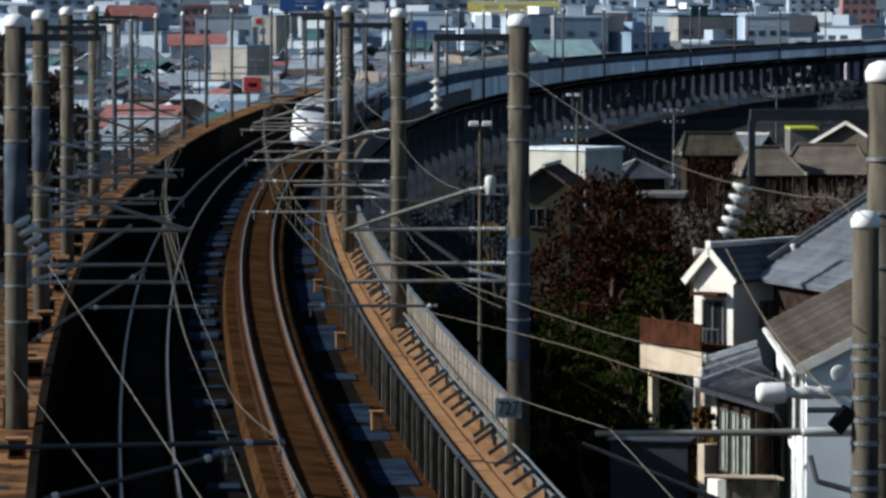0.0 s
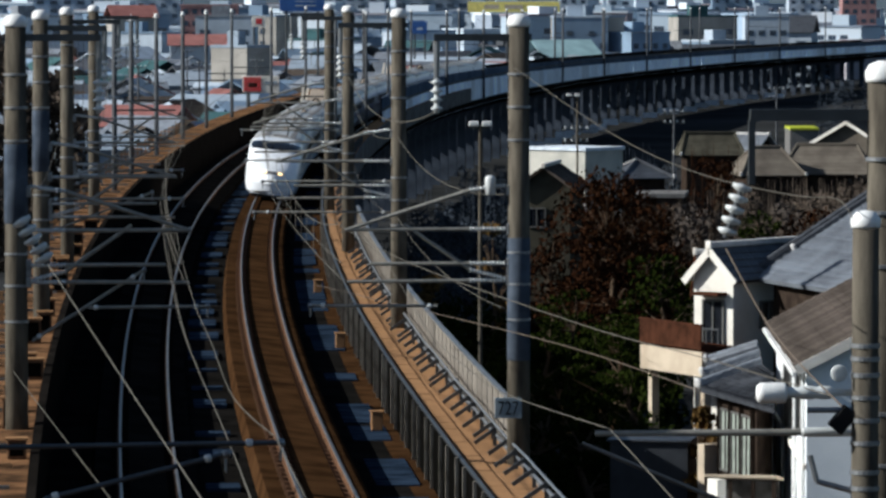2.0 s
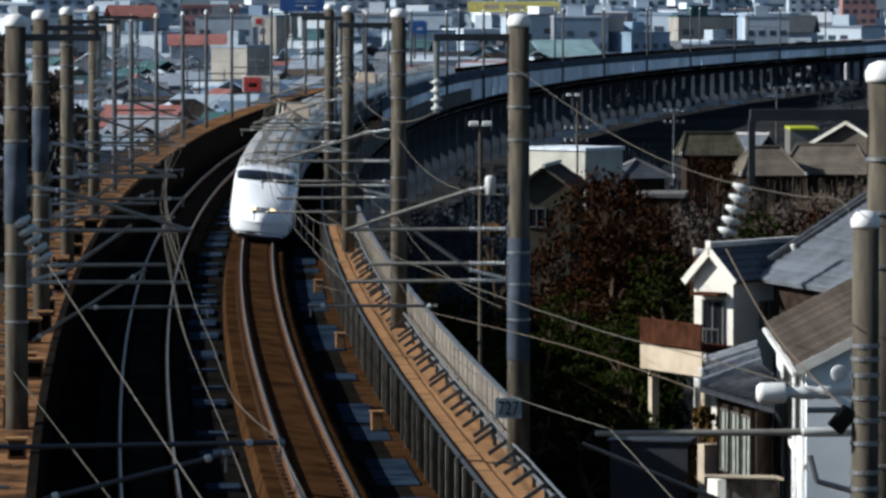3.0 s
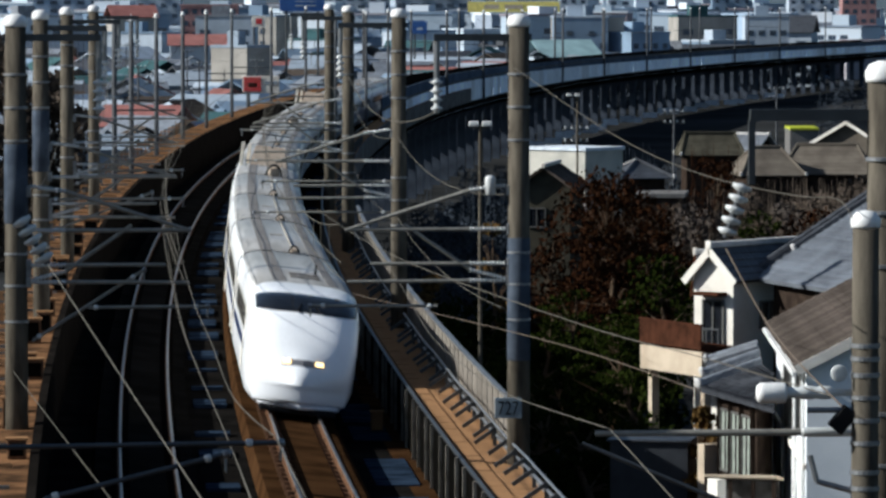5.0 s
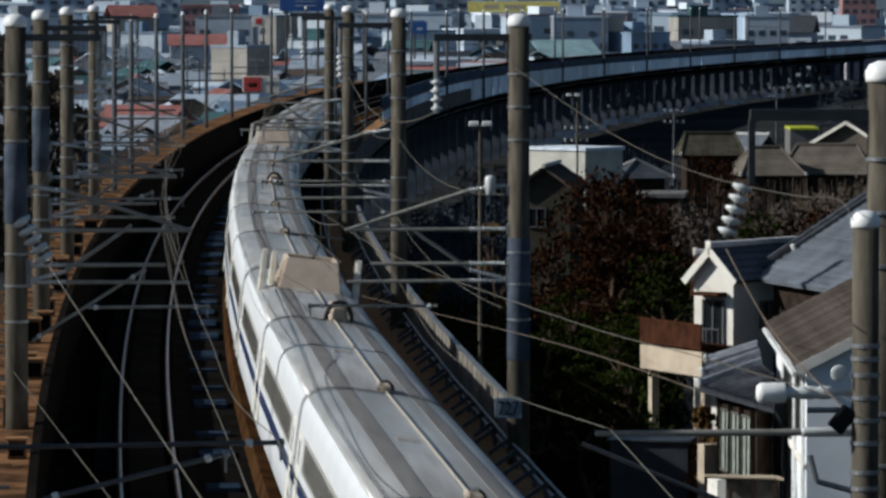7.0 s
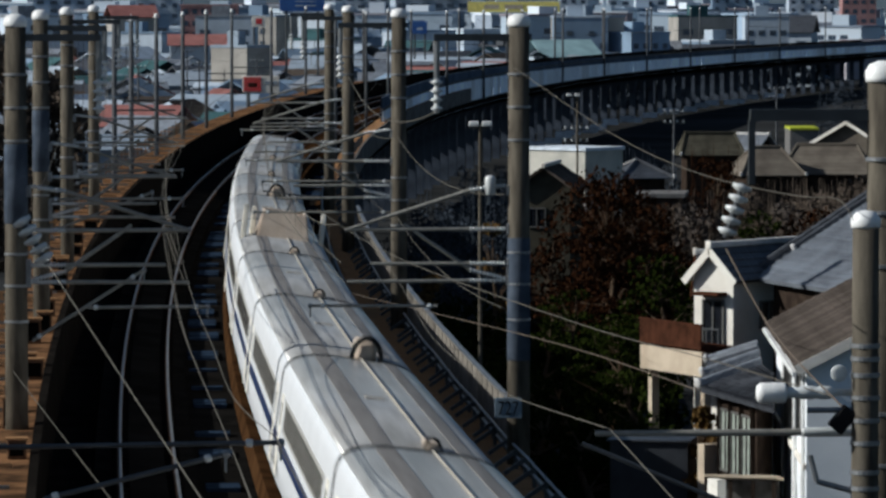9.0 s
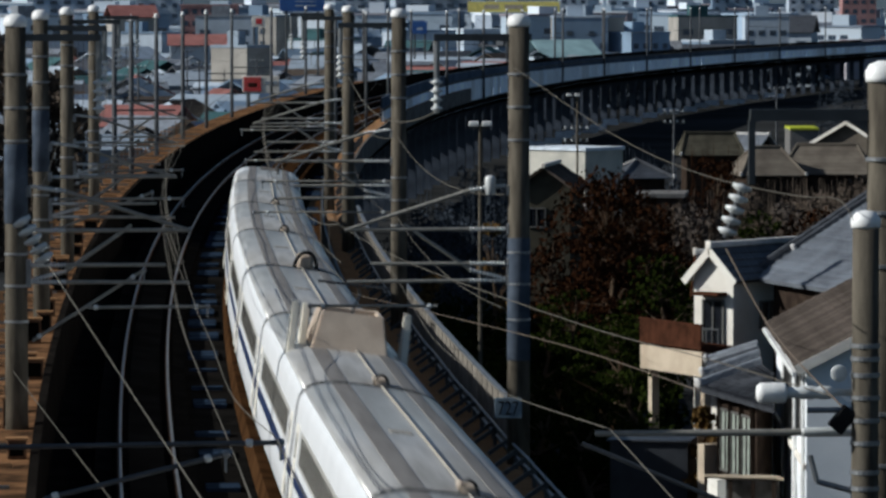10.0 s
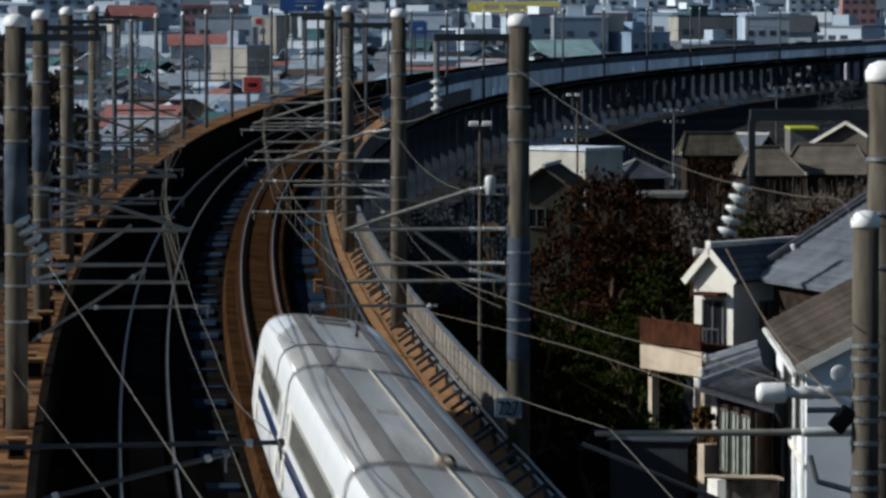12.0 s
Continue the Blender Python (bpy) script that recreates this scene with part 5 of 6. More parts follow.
box(bm, -1.2, 1.2, 0, 2.4, -5.0, 0.0, bevel=0.02)
part("body", bm, M_SHED, sh)
bm = bmesh.new()
box(bm, -1.3, 1.3, -0.1, 2.5, 0.004, 0.08, bevel=0.02)
part("roof", bm, M_SHED, sh)

# houses in the middle distance
def block(x, y, z, w, d, h, rz, wall_m, label, floors=0, name="building", roofcap=None):
    ob = thing(name, label, "building", facing(x, y, 0, rz))
    bm = bmesh.new()
    box(bm, -w / 2, w / 2, 0, d, -0.5, z)
    part("wall", bm, wall_m, ob)
    bm = bmesh.new()
    box(bm, -w / 2 - 0.12, w / 2 + 0.12, -0.12, d + 0.12, z + 0.002, z + 0.22)
    part("roof", bm, roofcap or M_PALE, ob)
    return ob


M_OFFWHITE = mat("dull_white_render", (0.52, 0.50, 0.44), 0.85, color2=(0.38, 0.37, 0.33), scale=0.6)
block(7.49, 330.0, 13.40, 4.8, 4.0, 6, -40, M_OFFWHITE, "white flat-roofed building with sunlit side")
gable_house(facing(5.75, 285.0, 12.66, -8), 3.0, 7.0, 0.0, 1.05, 0.35, M_OLIVE, M_TILE2, "dim olive-brown house with dark gable roof", found=12,
            windows=((-0.4, -0.03, -2.2, 0.9, 1.0, (0, -1)),))
block(11.75, 272.0, 12.62, 2.6, 5.0, 5, -5, M_TIMBER2, "low dark flat-roofed building with grey roof edge", roofcap=M_PALE2)
hip_house(facing(21.5, 403.0, 10.75, 4), 5.2, 4.6, 1.65, M_OLIVE, M_TIMBER2, "house with broad olive-grey hipped roof", 14, 14, 4.0)
hip_house(facing(29.5, 384.0, 9.95, -6), 7.2, 6.0, 2.1, M_TILE5, M_TIMBER2, "wide house with brown hipped tile roof", 20, 14, 4.6)
hip_house(facing(24.6, 381.0, 9.95, 8), 5.0, 6.0, 2.0, M_TILE5, M_TIMBER2, "house with brown hipped roof between the gardens", 16, 14, 2.2)
hip_house(facing(13.48, 348.0, 10.92, 20), 4.0, 4.0, 1.2, M_TILE, M_TIMBER2, "small house with dark hipped roof", 12, 14)
gable_house(facing(33.96, 420.0, 11.19, -22), 6.0, 7.0, 0.0, 1.75, 0.5, M_TILE5, M_TILE5, "house with brown roof and pale sunlit barge boards", barge=M_PLASTER, found=14)
gable_house(facing(30.2, 470.0, 8.9, 60), 5.0, 5.0, 0.0, 1.5, 0.5, M_TIMBER2, M_TILE3, "house with blue-grey roof beyond the gardens", found=14)


# ---- trees and shrubs ----
def leaf_cloud(bm, c, rad, n, size, rnd):
    for _ in range(n):
        while True:
            d = Vector((rnd.uniform(-1, 1), rnd.uniform(-1, 1), rnd.uniform(-1, 1)))
            if 0.05 < d.length < 1:
                break
        d *= (0.55 + 0.45 * rnd.random()) / max(d.length, 0.5)
        p = Vector(c) + Vector((d.x * rad[0], d.y * rad[1], d.z * rad[2]))
        q = Euler((rnd.uniform(0, 6.3), rnd.uniform(0, 6.3), rnd.uniform(0, 6.3))).to_matrix()
        s = size * rnd.uniform(0.6, 1.4)
        bm.faces.new([bm.verts.new(p + q @ Vector(v)) for v in ((-s, -s * 0.5, 0), (0, -s * 0.6, s * 0.2), (s, 0, 0), (0, s * 0.6, s * 0.2), (-s, s * 0.5, 0))])


def tree(x, y, top, spread, leaf_m, label, n_clumps=26, leaves=90, size=0.13, pads=False, bare=0.0, seed=1, name="tree"):
    rnd = random.Random(seed)
    g = lie(x, y)
    h = top - g
    ob = thing(name, label, "tree", Matrix.Translation((x, y, g)))
    bm = bmesh.new()
    pts = [Vector((0.25 * math.sin(k * 1.3 + seed), 0.2 * math.cos(k * 1.7), -0.3 + (h * 0.85 + 0.3) * k / 6)) for k in range(7)]
    for k in range(6):
        tube(bm, pts[k], pts[k + 1], 0.24 * (1 - k / 7), 0.24 * (1 - (k + 1) / 7), 8, caps=False)
    part("trunk", bm, M_BARK, ob)
    crown = bmesh.new()
    limbs = bmesh.new()
    for i in range(n_clumps):
        t = (i + rnd.random()) / n_clumps
        z = h * (0.28 + 0.66 * t)
        reach = spread * (math.sin(math.pi * (0.18 + 0.78 * t)) ** 0.8) * rnd.uniform(0.35, 1.0)
        a = rnd.uniform(0, 6.28)
        c = Vector((reach * math.cos(a), reach * math.sin(a), z))
        o = pts[min(5, int(6 * min(0.95, z / (h * 0.85))))]
        tube(limbs, o, c, 0.055, 0.02, 5, caps=False)
        for _ in range(3 if bare else 1):
            e = c + Vector((rnd.uniform(-1, 1), rnd.uniform(-1, 1), rnd.uniform(0, 1))) * spread * 0.3
            tube(limbs, c, e, 0.02, 0.008, 4, caps=False)
        if rnd.random() < bare:
            continue
        r = spread * rnd.uniform(0.22, 0.42)
        leaf_cloud(crown, c, (r * 1.25, r * 1.25, r * (0.32 if pads else 0.8)), leaves, size, rnd)
    part("branchwork", limbs, M_BARK, ob)
    part("crown", crown, leaf_m, ob)
    return ob


def plant(rows, leaf_m, pads, seed):
    """Trees given as x, y, top, spread, label, clumps and share of bare boughs."""
    for i, (x, y, top, spread, lab, clumps, bare) in enumerate(rows):
        tree(x, y, top, spread, leaf_m, lab, clumps, 110, 0.07 if pads else 0.10, pads, bare, seed + i)


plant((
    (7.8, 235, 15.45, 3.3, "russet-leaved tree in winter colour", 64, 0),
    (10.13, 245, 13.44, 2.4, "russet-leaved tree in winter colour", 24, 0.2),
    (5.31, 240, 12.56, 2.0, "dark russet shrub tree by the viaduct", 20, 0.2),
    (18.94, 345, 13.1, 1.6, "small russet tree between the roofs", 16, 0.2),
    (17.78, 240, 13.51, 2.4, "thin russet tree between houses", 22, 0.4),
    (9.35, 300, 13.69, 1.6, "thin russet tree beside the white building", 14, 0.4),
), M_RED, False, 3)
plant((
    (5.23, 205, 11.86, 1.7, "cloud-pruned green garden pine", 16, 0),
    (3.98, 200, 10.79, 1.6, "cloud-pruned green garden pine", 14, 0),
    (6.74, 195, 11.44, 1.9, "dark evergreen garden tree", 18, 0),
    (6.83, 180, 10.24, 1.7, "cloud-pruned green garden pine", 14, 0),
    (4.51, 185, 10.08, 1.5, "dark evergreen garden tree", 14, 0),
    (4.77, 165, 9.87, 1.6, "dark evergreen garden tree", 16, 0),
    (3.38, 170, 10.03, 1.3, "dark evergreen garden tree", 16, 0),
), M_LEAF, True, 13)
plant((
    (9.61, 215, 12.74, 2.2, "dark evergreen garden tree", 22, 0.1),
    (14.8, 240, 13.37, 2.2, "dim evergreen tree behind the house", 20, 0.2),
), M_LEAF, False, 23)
plant((
    (-0.81, 210, 12.28, 1.2, "ochre-leaved shrub by the viaduct", 14, 0.2),
    (2.23, 230, 13.41, 1.2, "ochre-leaved shrub by the viaduct", 12, 0.3),
    (8.0, 152, 11.26, 0.9, "ochre-green shrub by the house", 14, 0),
), M_YEL, False, 33)
plant((
    (12.68, 270, 12.7, 2.4, "bare twiggy tree with pale branches", 26, 0.75),
    (14.25, 265, 12.46, 2.2, "bare twiggy tree with pale branches", 24, 0.75),
    (16.83, 250, 13.65, 2.6, "bare twiggy tree with pale branches", 26, 0.7),
), M_TWIG, False, 43)


def hedge(x0, x1, y, z, lm, label, seed):
    rnd = random.Random(seed)
    bm = bmesh.new()
    for i in range(60):
        x = rnd.uniform(x0, x1)
        yy = y + rnd.uniform(-3, 3)
        g = lie(x, yy)
        t = rnd.random()
        leaf_cloud(bm, (x, yy, g + (z - g) * t), (0.9, 0.9, 0.7), 90, 0.11, rnd)
    tagged(part("hedge", bm, lm), label, "hedge", kind="stuff")


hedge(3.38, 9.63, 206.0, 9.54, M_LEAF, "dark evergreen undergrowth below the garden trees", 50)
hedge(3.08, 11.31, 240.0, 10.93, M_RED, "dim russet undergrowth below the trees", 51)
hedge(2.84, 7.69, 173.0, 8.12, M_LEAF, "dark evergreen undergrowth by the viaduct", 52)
def brush(x0, x1, y, top, lm, label, seed, n=60, size=0.12):
    """A loose belt of small trees across the plain."""
    rnd = random.Random(seed)
    bm = bmesh.new()
    for i in range(n):
        x, yy = rnd.uniform(x0, x1), y + rnd.uniform(-4, 4)
        g = lie(x, yy)
        k = 0.5 + 0.5 * math.sin(x * 0.9 + seed) * math.sin(x * 0.37)
        leaf_cloud(bm, (x, yy, g + rnd.random() * (top - g) * (0.65 + 0.35 * k)), (0.9, 0.9, 0.8), 55, size, rnd)
        if i % 3 == 0:
            tube(bm, (x, yy, g - 0.2), (x + rnd.uniform(-0.4, 0.4), yy, top + rnd.uniform(-0.5, 0.4)), 0.05, 0.012, 4, caps=False)
    tagged(part("brush_belt", bm, lm), label, "scrub", kind="stuff")


brush(10.12, 16.96, 275, 12.66, M_TWIG2, "grey-brown bare winter brush between the houses", 71, 130)
brush(15.27, 23.55, 262, 13.77, M_TWIG2, "grey-brown bare winter brush behind the roofs", 72, 190)
brush(-40.98, -30.79, 430, 20.22, M_TWIG2, "dark brown bare trees behind the catenary masts", 77, 330, 0.24)
brush(-3.13, 4.32, 330, 12.14, M_HAZESCRUB, "dark winter scrub below the viaduct", 78, 70)
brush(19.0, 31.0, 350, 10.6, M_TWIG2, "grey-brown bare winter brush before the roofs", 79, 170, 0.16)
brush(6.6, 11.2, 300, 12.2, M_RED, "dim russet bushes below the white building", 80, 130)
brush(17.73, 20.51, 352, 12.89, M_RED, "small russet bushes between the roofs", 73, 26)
brush(26.37, 35.86, 420, 11.38, M_HAZESCRUB, "dim winter bushes on the plain", 74, 50)
brush(14.51, 21.63, 420, 10.91, M_HAZESCRUB, "dim winter bushes on the plain", 75, 50)
brush(52.65, 61.98, 700, 12.71, M_HAZESCRUB, "dark winter wood beside the far viaduct", 76, 60)


def scrub(u0, u1, y0, y1, top, lm, label, seed, n, size=0.16):
    """Loose brush beside the viaduct."""
    rnd = random.Random(seed)
    bm = bmesh.new()
    for i in range(n):
        p = along(at(rnd.uniform(y0, y1)), rnd.uniform(u0, u1), 0)
        g = lie(p.x, p.y)
        z = g + rnd.random() ** 0.7 * (top + rnd.uniform(-1.2, 0.6))
        leaf_cloud(bm, (p.x, p.y, z), (1.1, 1.1, 0.8), 60, size, rnd)
    tagged(part("scrub", bm, lm), label, "scrub", kind="stuff")


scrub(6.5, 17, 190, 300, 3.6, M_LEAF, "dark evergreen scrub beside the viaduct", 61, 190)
scrub(6.5, 22, 290, 420, 4.5, M_HAZESCRUB, "winter scrub beside the viaduct, haze blue put into its colour", 62, 170)
scrub(8, 60, 420, 640, 3.2, M_HAZESCRUB, "winter scrub on the plain, haze blue put into its colour", 63, 240)
# added backing of scrub: blocks light in the gaps between far piers
scrub(-17, -10.5, 560, 1310, 7.6, M_HAZESCRUB, "added dark scrub backing that blocks light between the far viaduct piers", 64, 900, 0.42)
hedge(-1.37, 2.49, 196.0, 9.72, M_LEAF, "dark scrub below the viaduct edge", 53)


# ---- town ----
def town_window(w, h, m):
    bm = bmesh.new()
    box(bm, -w / 2, w / 2, -0.06, 0.06, 0, h)
    me = bpy.data.meshes.new("window")
    bm.to_mesh(me)
    bm.free()
    me.materials.append(m)
    return me


W_TOWN = town_window(1.5, 1.3, M_TGLASS)
W_WIDE = town_window(2.6, 1.5, M_TGLASS)


def town_building(x, y, w, d, h, rz, wall_m, roof_m, label, pitched, win=True, rnd=random):
    ob = thing("building", label, "building", facing(x, y, 0, rz), group="town buildings")
    bm = bmesh.new()
    box(bm, -w / 2, w / 2, 0, d, -0.5, h)
    part("wall", bm, wall_m, ob)
    bm = bmesh.new()
    if pitched:
        e = 0.6
        pr = [(-w / 2 - e, h - 0.1), (0, h + w * 0.28), (w / 2 + e, h - 0.1), (w / 2 + e, h + 0.1), (0, h + w * 0.28 + 0.25), (-w / 2 - e, h + 0.1)]
        if d < w:
            pr = [(-e, h - 0.1), (d / 2, h + d * 0.28), (d + e, h - 0.1), (d + e, h + 0.1), (d / 2, h + d * 0.28 + 0.25), (-e, h + 0.1)]
            a = [bm.verts.new((-w / 2 - e, q, z)) for q, z in pr]
            b = [bm.verts.new((w / 2 + e, q, z)) for q, z in pr]
        else:
            a = [bm.verts.new((q, -e, z)) for q, z in pr]
            b = [bm.verts.new((q, d + e, z)) for q, z in pr]
        bm.faces.new(a)
        bm.faces.new(b[::-1])
        for i in range(6):
            bm.faces.new((a[i], b[i], b[(i + 1) % 6], a[(i + 1) % 6]))
        bmesh.ops.recalc_face_normals(bm, faces=bm.faces)
    else:
        box(bm, -w / 2 - 0.15, w / 2 + 0.15, -0.15, d + 0.15, h + 0.003, h + 0.5)
        if w > 8:
            box(bm, -w * 0.25, w * 0.05, d * 0.3, d * 0.6, h + 0.5, h + 3.0)
    part("roof", bm, roof_m, ob)
    if win:
        fl = max(1, int(h / 3.2))
        me = W_TOWN if w < 14 else W_WIDE
        n = max(1, int(w / (2.6 if w < 14 else 4.2)))
        for f in range(fl):
            for i in range(n):
                if rnd.random() < 0.7:
                    share("window", me, ob, Matrix.Translation((-w / 2 + (i + 0.5) * w / n, 0, 1.0 + f * 3.1)))
    return ob


def far_block(bm, x, y, w, d, h, rnd):
    """One distant building with a roof house and window strips."""
    m = facing(x, y, 0, rnd.uniform(-30, 30))
    k = rnd.choice((0, 0, 1, 2, 2, 4))
    box(bm, -w / 2, w / 2, 0, d, -0.5, h, m, mi=k)
    box(bm, -w / 2 - 0.3, w / 2 + 0.3, -0.3, d + 0.3, h, h + 0.6, m, mi=rnd.choice((0, 1, 2, 4)))
    if rnd.random() < 0.5:
        box(bm, -w * 0.2, w * 0.15, d * 0.2, d * 0.6, h + 0.6, h + rnd.uniform(2, 4), m, mi=0)
    n = max(2, int(w / 3.6))
    for f in range(max(1, int(h / 3.2))):
        for i in range(n):
            if rnd.random() < 0.8:
                cx = -w / 2 + (i + 0.5) * w / n
                box(bm, cx - w / n * 0.33, cx + w / n * 0.33, -0.08, 0.05, 0.9 + f * 3.1, 2.4 + f * 3.1, m, mi=3)
        if rnd.random() < 0.4:
            box(bm, -w / 2, w / 2, -1.1, -0.1, 0.05 + f * 3.1, 0.75 + f * 3.1, m, mi=0)


def island(name, lo, hi):
    """A wall paint whose tone changes from building to building."""
    m = mat(name, hi, 0.8, color2=lo, scale=0.05, fine=0.8)
    nt = m.node_tree
    g = nt.nodes.new("ShaderNodeNewGeometry")
    mix = nt.nodes.new("ShaderNodeMix")
    mix.data_type = "RGBA"
    mix.inputs[6].default_value, mix.inputs[7].default_value = (*lo, 1), (*hi, 1)
    nt.links.new(g.outputs["Random Per Island"], mix.inputs[0])
    nt.links.new(mix.outputs[2], nt.nodes["Principled BSDF"].inputs["Base Color"])
    return m


# far walls and roofs carry haze as a blue lean in colour
M_F1 = island("hazed_far_white", (0.34, 0.41, 0.48), (0.66, 0.71, 0.76))
M_F2 = island("hazed_far_grey", (0.12, 0.15, 0.20), (0.28, 0.32, 0.38))
M_F3 = island("hazed_far_blue", (0.13, 0.19, 0.27), (0.30, 0.38, 0.48))
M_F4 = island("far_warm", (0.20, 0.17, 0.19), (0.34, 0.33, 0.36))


def build_town():
    rnd = random.Random(11)
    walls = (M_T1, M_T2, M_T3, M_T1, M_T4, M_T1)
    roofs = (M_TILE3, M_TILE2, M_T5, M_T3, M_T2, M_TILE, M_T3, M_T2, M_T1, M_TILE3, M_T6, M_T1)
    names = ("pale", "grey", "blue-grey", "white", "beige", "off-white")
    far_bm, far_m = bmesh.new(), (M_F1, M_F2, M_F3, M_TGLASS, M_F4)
    y = 585.0
    while y < 3800:
        half = 0.0886 * y + 12
        pitch = 9.5 + (y - 520) * 0.012
        x = -half + rnd.uniform(0, pitch)
        while x < half + 2:
            t = (y - CURVE_Y) / CURVE_R
            tx = CURVE_X + CURVE_R * (1 - math.cos(math.asin(min(0.99, t)))) if y < 1400 else -999
            w = pitch * rnd.uniform(0.55, 0.95)
            ok = y >= 1400 or abs(x - tx + 2) > 11 + w / 2
            if ok and not (x > tx and y < 1300):
                d = w * rnd.uniform(0.7, 1.2)
                far = y > 1250
                h = rnd.choice((4, 5.5, 6, 6.5, 7)) if not far else rnd.choice((6, 7, 9, 10, 12, 14, 18))
                if x > tx + 5 and y < 1300:
                    h = min(h, 5.5)
                k = rnd.randrange(6)
                if y > 1330:
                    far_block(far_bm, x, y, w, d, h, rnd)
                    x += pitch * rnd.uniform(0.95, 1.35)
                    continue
                town_building(x, y, w, d, h, rnd.uniform(-35, 35), walls[k], roofs[rnd.randrange(12)], names[k] + " town building with haze put into its colour",
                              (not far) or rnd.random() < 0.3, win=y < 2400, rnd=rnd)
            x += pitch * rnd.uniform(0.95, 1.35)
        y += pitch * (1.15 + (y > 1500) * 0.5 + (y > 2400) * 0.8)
    tagged(part("distant_town", far_bm, far_m), "dense mass of distant pale town buildings, haze put into their colours", "town", kind="stuff")




build_town()
town_building(31.2, 1200.0, 15.0, 14.0, 8.8, 24, M_T1, M_T7, "large hall with pale teal pitched roof", True, win=False)
town_building(-38.5, 900.0, 8.5, 7.0, 14.2, -38, M_T4, M_T2, "plain beige block with grey flat roof", False, win=False)
town_building(-53.9, 1100.0, 12.0, 8.0, 12.6, 4, M_T1, M_T5, "long white building with red roof", True)


def utility_pole(x, y, top):
    """A street pole with two cross-arms and small insulators."""
    ob = thing("utility_pole", "slim grey concrete street pole with cross-arms", "utility pole", Matrix.Translation((x, y, lie(x, y))), group="town street poles")
    h = top - lie(x, y)
    bm = bmesh.new()
    tube(bm, (0, 0, -0.3), (0, 0, h), 0.17, 0.11, 8)
    part("pole", bm, M_SLIM, ob)
    for z in (h - 0.4, h - 1.5):
        bm = bmesh.new()
        box(bm, -1.1, 1.1, -0.06, 0.06, z, z + 0.12)
        arm = part("cross_arm", bm, M_STEEL, ob)
        for dx in (-0.95, -0.35, 0.35, 0.95):
            bm = bmesh.new()
            tube(bm, (dx, 0, z + 0.122), (dx, 0, z + 0.38), 0.07, 0.05, 6)
            part("insulator", bm, M_INSUL, arm)


for x, y, top in ((-34.5, 600, 14.5), (-42.0, 690, 14.0), (-37.0, 760, 13.6), (-52.0, 830, 14.4), (-46.0, 900, 13.8), (-30.5, 820, 13.2), (-62.0, 980, 14.2),
                  (11.5, 432, 12.4), (24.0, 520, 11.8), (46.0, 690, 11.0)):
    utility_pole(x, y, top)


def board(x0, x1, z0, z1, y, m, label, bars=(), legs=True):
    """A sign board on legs, with plain bars for its writing."""
    ob = thing("billboard", label, "billboard", Matrix.Translation(((x0 + x1) / 2, y, 0)), group="billboards")
    w = (x1 - x0) / 2
    bm = bmesh.new()
    box(bm, -w, w, -0.2, 0.2, z0, z1, bevel=0.05)
    part("panel", bm, m, ob)
    for a, b, c, d, mm in bars:
        bm = bmesh.new()
        box(bm, -w + 2 * w * a, -w + 2 * w * b, -0.26, -0.204, z0 + (z1 - z0) * c, z0 + (z1 - z0) * d)
        part("bar", bm, mm, ob)
    for sx in (-0.7, 0.7):
        bm = bmesh.new()
        tube(bm, (sx * w, 0.1, -0.3), (sx * w, 0.1, z0 + 0.05), 0.22)
        part("leg", bm, M_STEEL, ob)


board(7.45, 34.9, 18.54, 21.76, 1500.0, M_YELLOW, "long yellow roadside sign board", ((0.18, 0.34, 0.3, 0.7, M_PLASTER2), (0.4, 0.6, 0.3, 0.7, M_PLASTER2)))
board(-29.37, -21.24, 20.77, 23.82, 900.0, M_SBLUE, "dark blue billboard with pale bars", ((0.35, 0.8, 0.28, 0.36, M_T1), (0.35, 0.8, 0.55, 0.6, M_T1)))
board(-6.71, -3.48, 15.17, 17.91, 1100.0, M_SBLUE, "small blue sign board", ((0.3, 0.7, 0.3, 0.5, M_T1),))
board(-22.4, -18.3, 12.68, 14.58, 560.0, M_PLASTER, "white sign board with red block", ((0.02, 0.5, 0.1, 0.95, M_SRED), (0.15, 0.4, 0.35, 0.6, M_PLASTER), (0.6, 0.95, 0.55, 0.7, M_T2)))
board(-45.8, -42.55, 16.03, 18.74, 1200.0, M_PLASTER, "white sign board with red spot", ((0.3, 0.75, 0.25, 0.75, M_SRED),))


def landmark(x0, x1, h, y, floors, cols, wall_m, label, base=0.0):
    """A wide block with a regular window grid, seen square on."""
    ob = thing("apartment_block", label, "building", Matrix.Translation(((x0 + x1) / 2, y, 0)), group="town buildings")
    w = (x1 - x0) / 2
    bm = bmesh.new()
    box(bm, -w, w, 0, 12, -0.5, h)
    box(bm, -w - 0.2, w + 0.2, -0.3, -0.004, h - 0.5, h)
    part("wall", bm, wall_m, ob)
    for f in range(floors):
        for i in range(cols):
            share("window", W_WIDE if (x1 - x0) / cols > 4 else W_TOWN, ob, Matrix.Translation((-w + (i + 0.5) * 2 * w / cols, 0, h - 2.6 - f * 3.1)))
            if (i + f) % 2 == 0 and (x1 - x0) / cols > 3:
                bm = bmesh.new()
                box(bm, -w + (i + 0.1) * 2 * w / cols, -w + (i + 0.9) * 2 * w / cols, -1.0, -0.004, h - 3.0 - f * 3.1, h - 2.9 - f * 3.1)
                part("balcony", bm, wall_m, ob)


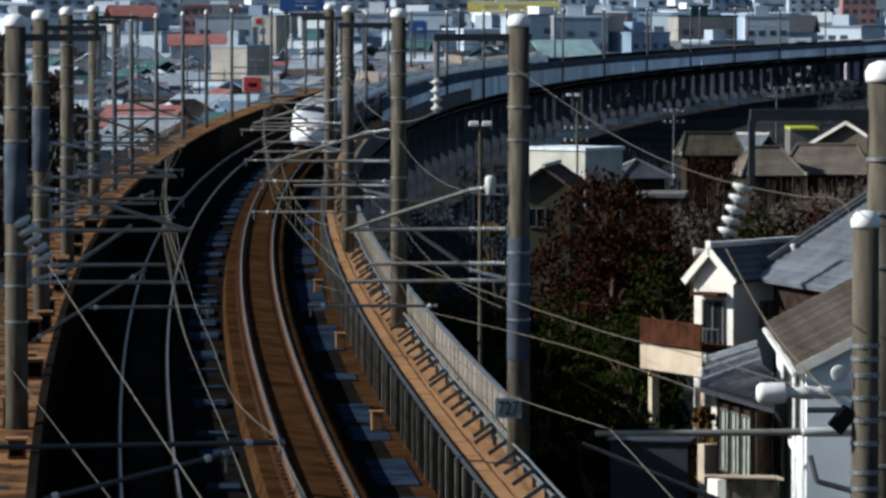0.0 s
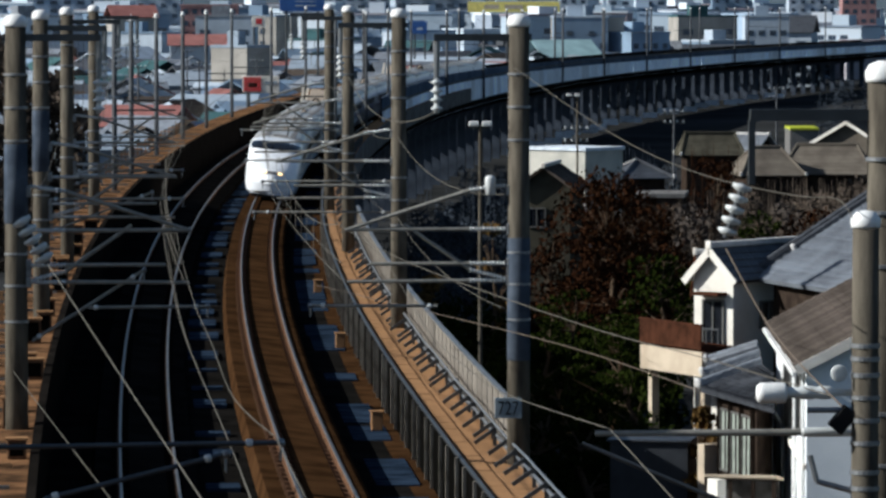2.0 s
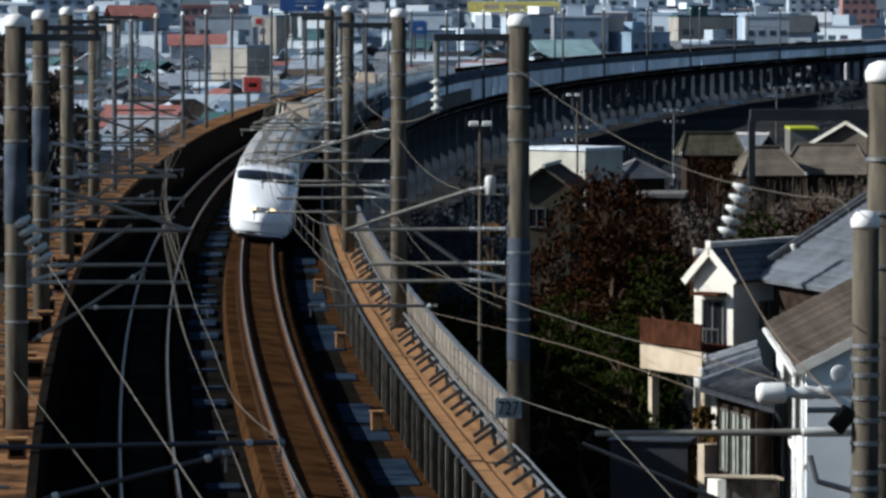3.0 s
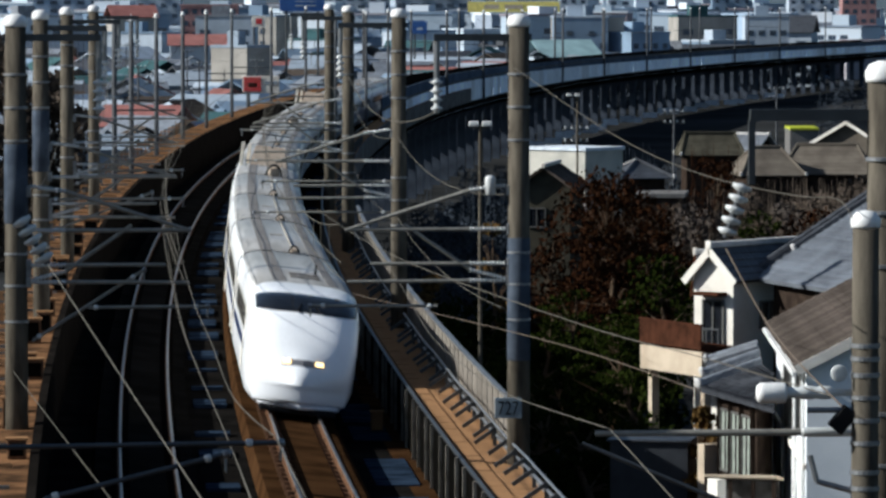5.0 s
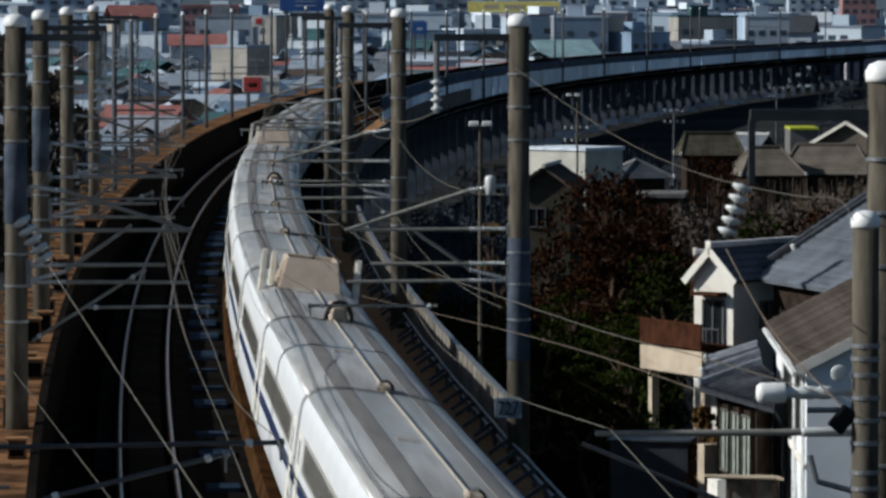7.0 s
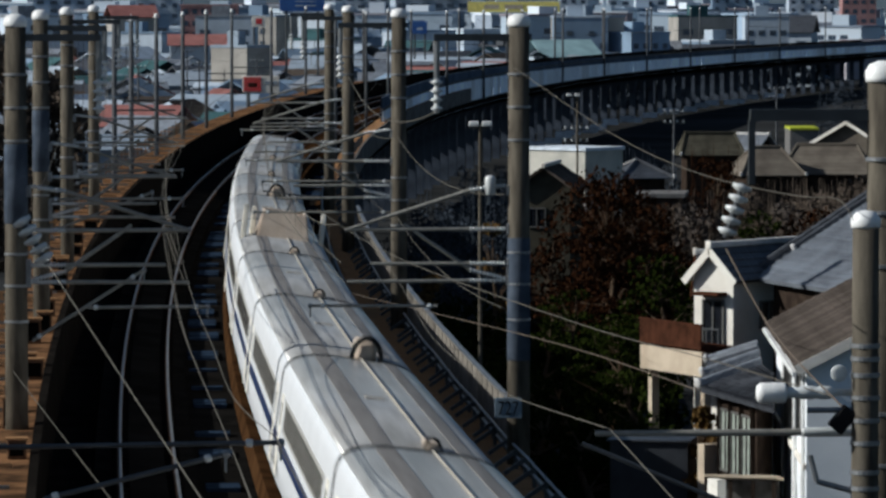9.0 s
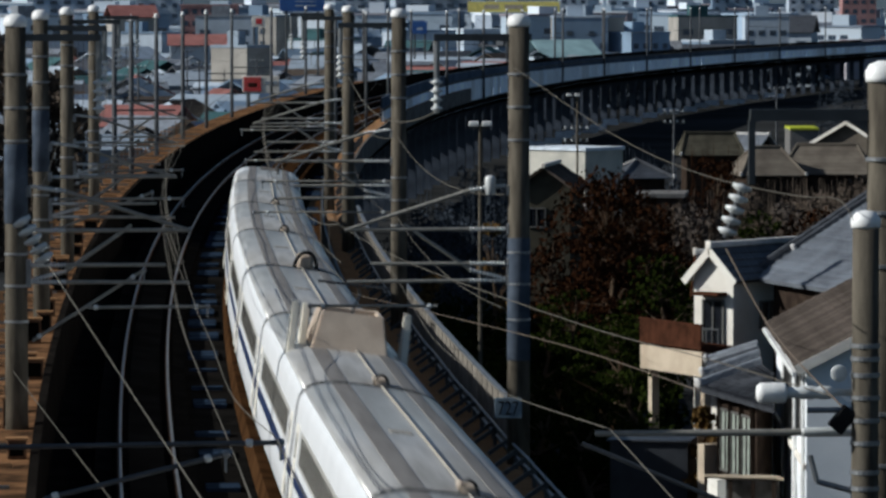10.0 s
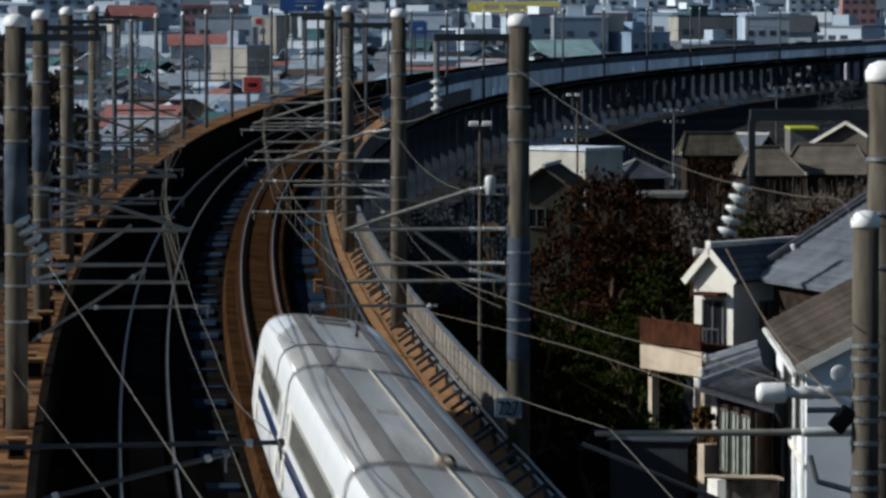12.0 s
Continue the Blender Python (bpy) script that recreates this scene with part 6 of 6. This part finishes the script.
bm = bmesh.new()
box(bm, -1.6, 1.6, 0, 9, 0, 0.25)
o = part("field", bm, M_RAPE)
o.matrix_basis = Matrix.Translation((40.47, 560.0, 8.6))
o.location.z = 8.57
tagged(o, "bright yellow-green garden roof patch", "garden", kind="structure")
bm = bmesh.new()
box(bm, -1.6, 1.6, 0.2, 8.8, -12, -0.004)
q = part("garden_base", bm, M_PALE2)
q.matrix_basis = o.matrix_basis
tagged(q, "grey building base under the garden patch", "building")
tr = thing("lorry", "white lorry standing beyond the viaduct", "truck", Matrix.Translation((89.52, 1330.0, 0)))
bm = bmesh.new()
box(bm, -3.6, 2.2, 0, 2.4, 1.0, 12.05, bevel=0.1)
part("cargo_box", bm, M_PLASTER, tr)
bm = bmesh.new()
box(bm, 2.3, 4.2, 0.1, 2.3, 0.9, 12.05 - 0.8, bevel=0.2)
part("cab", bm, M_PLASTER, tr)
for x in (-2.8, -1.6, 3.2):
    bm = bmesh.new()
    tube(bm, (x, 0.05, 0.5), (x, 2.3, 0.5), 0.5, n=14)
    part("wheel", bm, M_RUBBER, tr)
landmark(66.81, 91.37, 16.58, 1450.0, 4, 7, M_T1, "white four-storey apartment block with window rows")
landmark(47.23, 52.99, 27.84, 1700.0, 8, 2, M_T3, "pale blue tower block in the town")
landmark(131.55, 142.73, 29.58, 1650.0, 9, 4, M_BROWNTOWER, "red-brown tower block in the town")
landmark(131.1, 149.34, 26.19, 1900.0, 8, 5, M_T1, "white apartment block with balconies")
landmark(107.51, 123.32, 26.33, 2000.0, 6, 4, M_T3, "blue-grey office block in the town")
landmark(69.01, 93.91, 25.28, 2100.0, 6, 5, M_T1, "white apartment block behind the town")
landmark(37.22, 46.26, 26.69, 1600.0, 7, 3, M_T1, "white stepped apartment block")
landmark(-92.15, -78.6, 25.65, 1500.0, 6, 4, M_T2, "grey apartment block behind the line")
landmark(-70.74, -55.49, 21.18, 1350.0, 3, 6, M_BROWNTOWER, "low reddish block with long roof")
landmark(-147.17, -122.78, 26.06, 1800.0, 6, 5, M_T3, "blue-grey block behind the masts")
landmark(-41.63, -20.17, 24.05, 1900.0, 6, 5, M_T1, "white block behind the masts")
landmark(-16.6, 9.09, 25.0, 1750.0, 6, 6, M_T2, "grey block behind the masts")


# ---- motion ----
HEAD0, SPEED, ACCEL = at(409.8), 50.1, 0.90


def head(t):
    """Distance along the line of the train's nose at t seconds."""
    return HEAD0 - SPEED * t - 0.5 * ACCEL * t * t


def motions():
    lean = Matrix.Translation((0.75, 0, 0)) @ Matrix.Rotation(CANT, 4, "Y") @ Matrix.Translation((-0.75, 0, 0))
    for i, ob in enumerate(TRAIN):
        rows = []
        for k in range(25):
            t = k * 0.5
            s = head(t) + CAR * i
            a, b = along(s + 3.75), along(s + 21.25)
            m = Matrix.Translation((a + b) / 2 - (b - a).normalized() * 12.5) @ Matrix.Rotation(-math.atan2(b.x - a.x, b.y - a.y), 4, "Z")
            rows.append((t, m @ Matrix.Translation((0.06, 0, 0)) @ lean))
        walk(ob, rows)


motions()
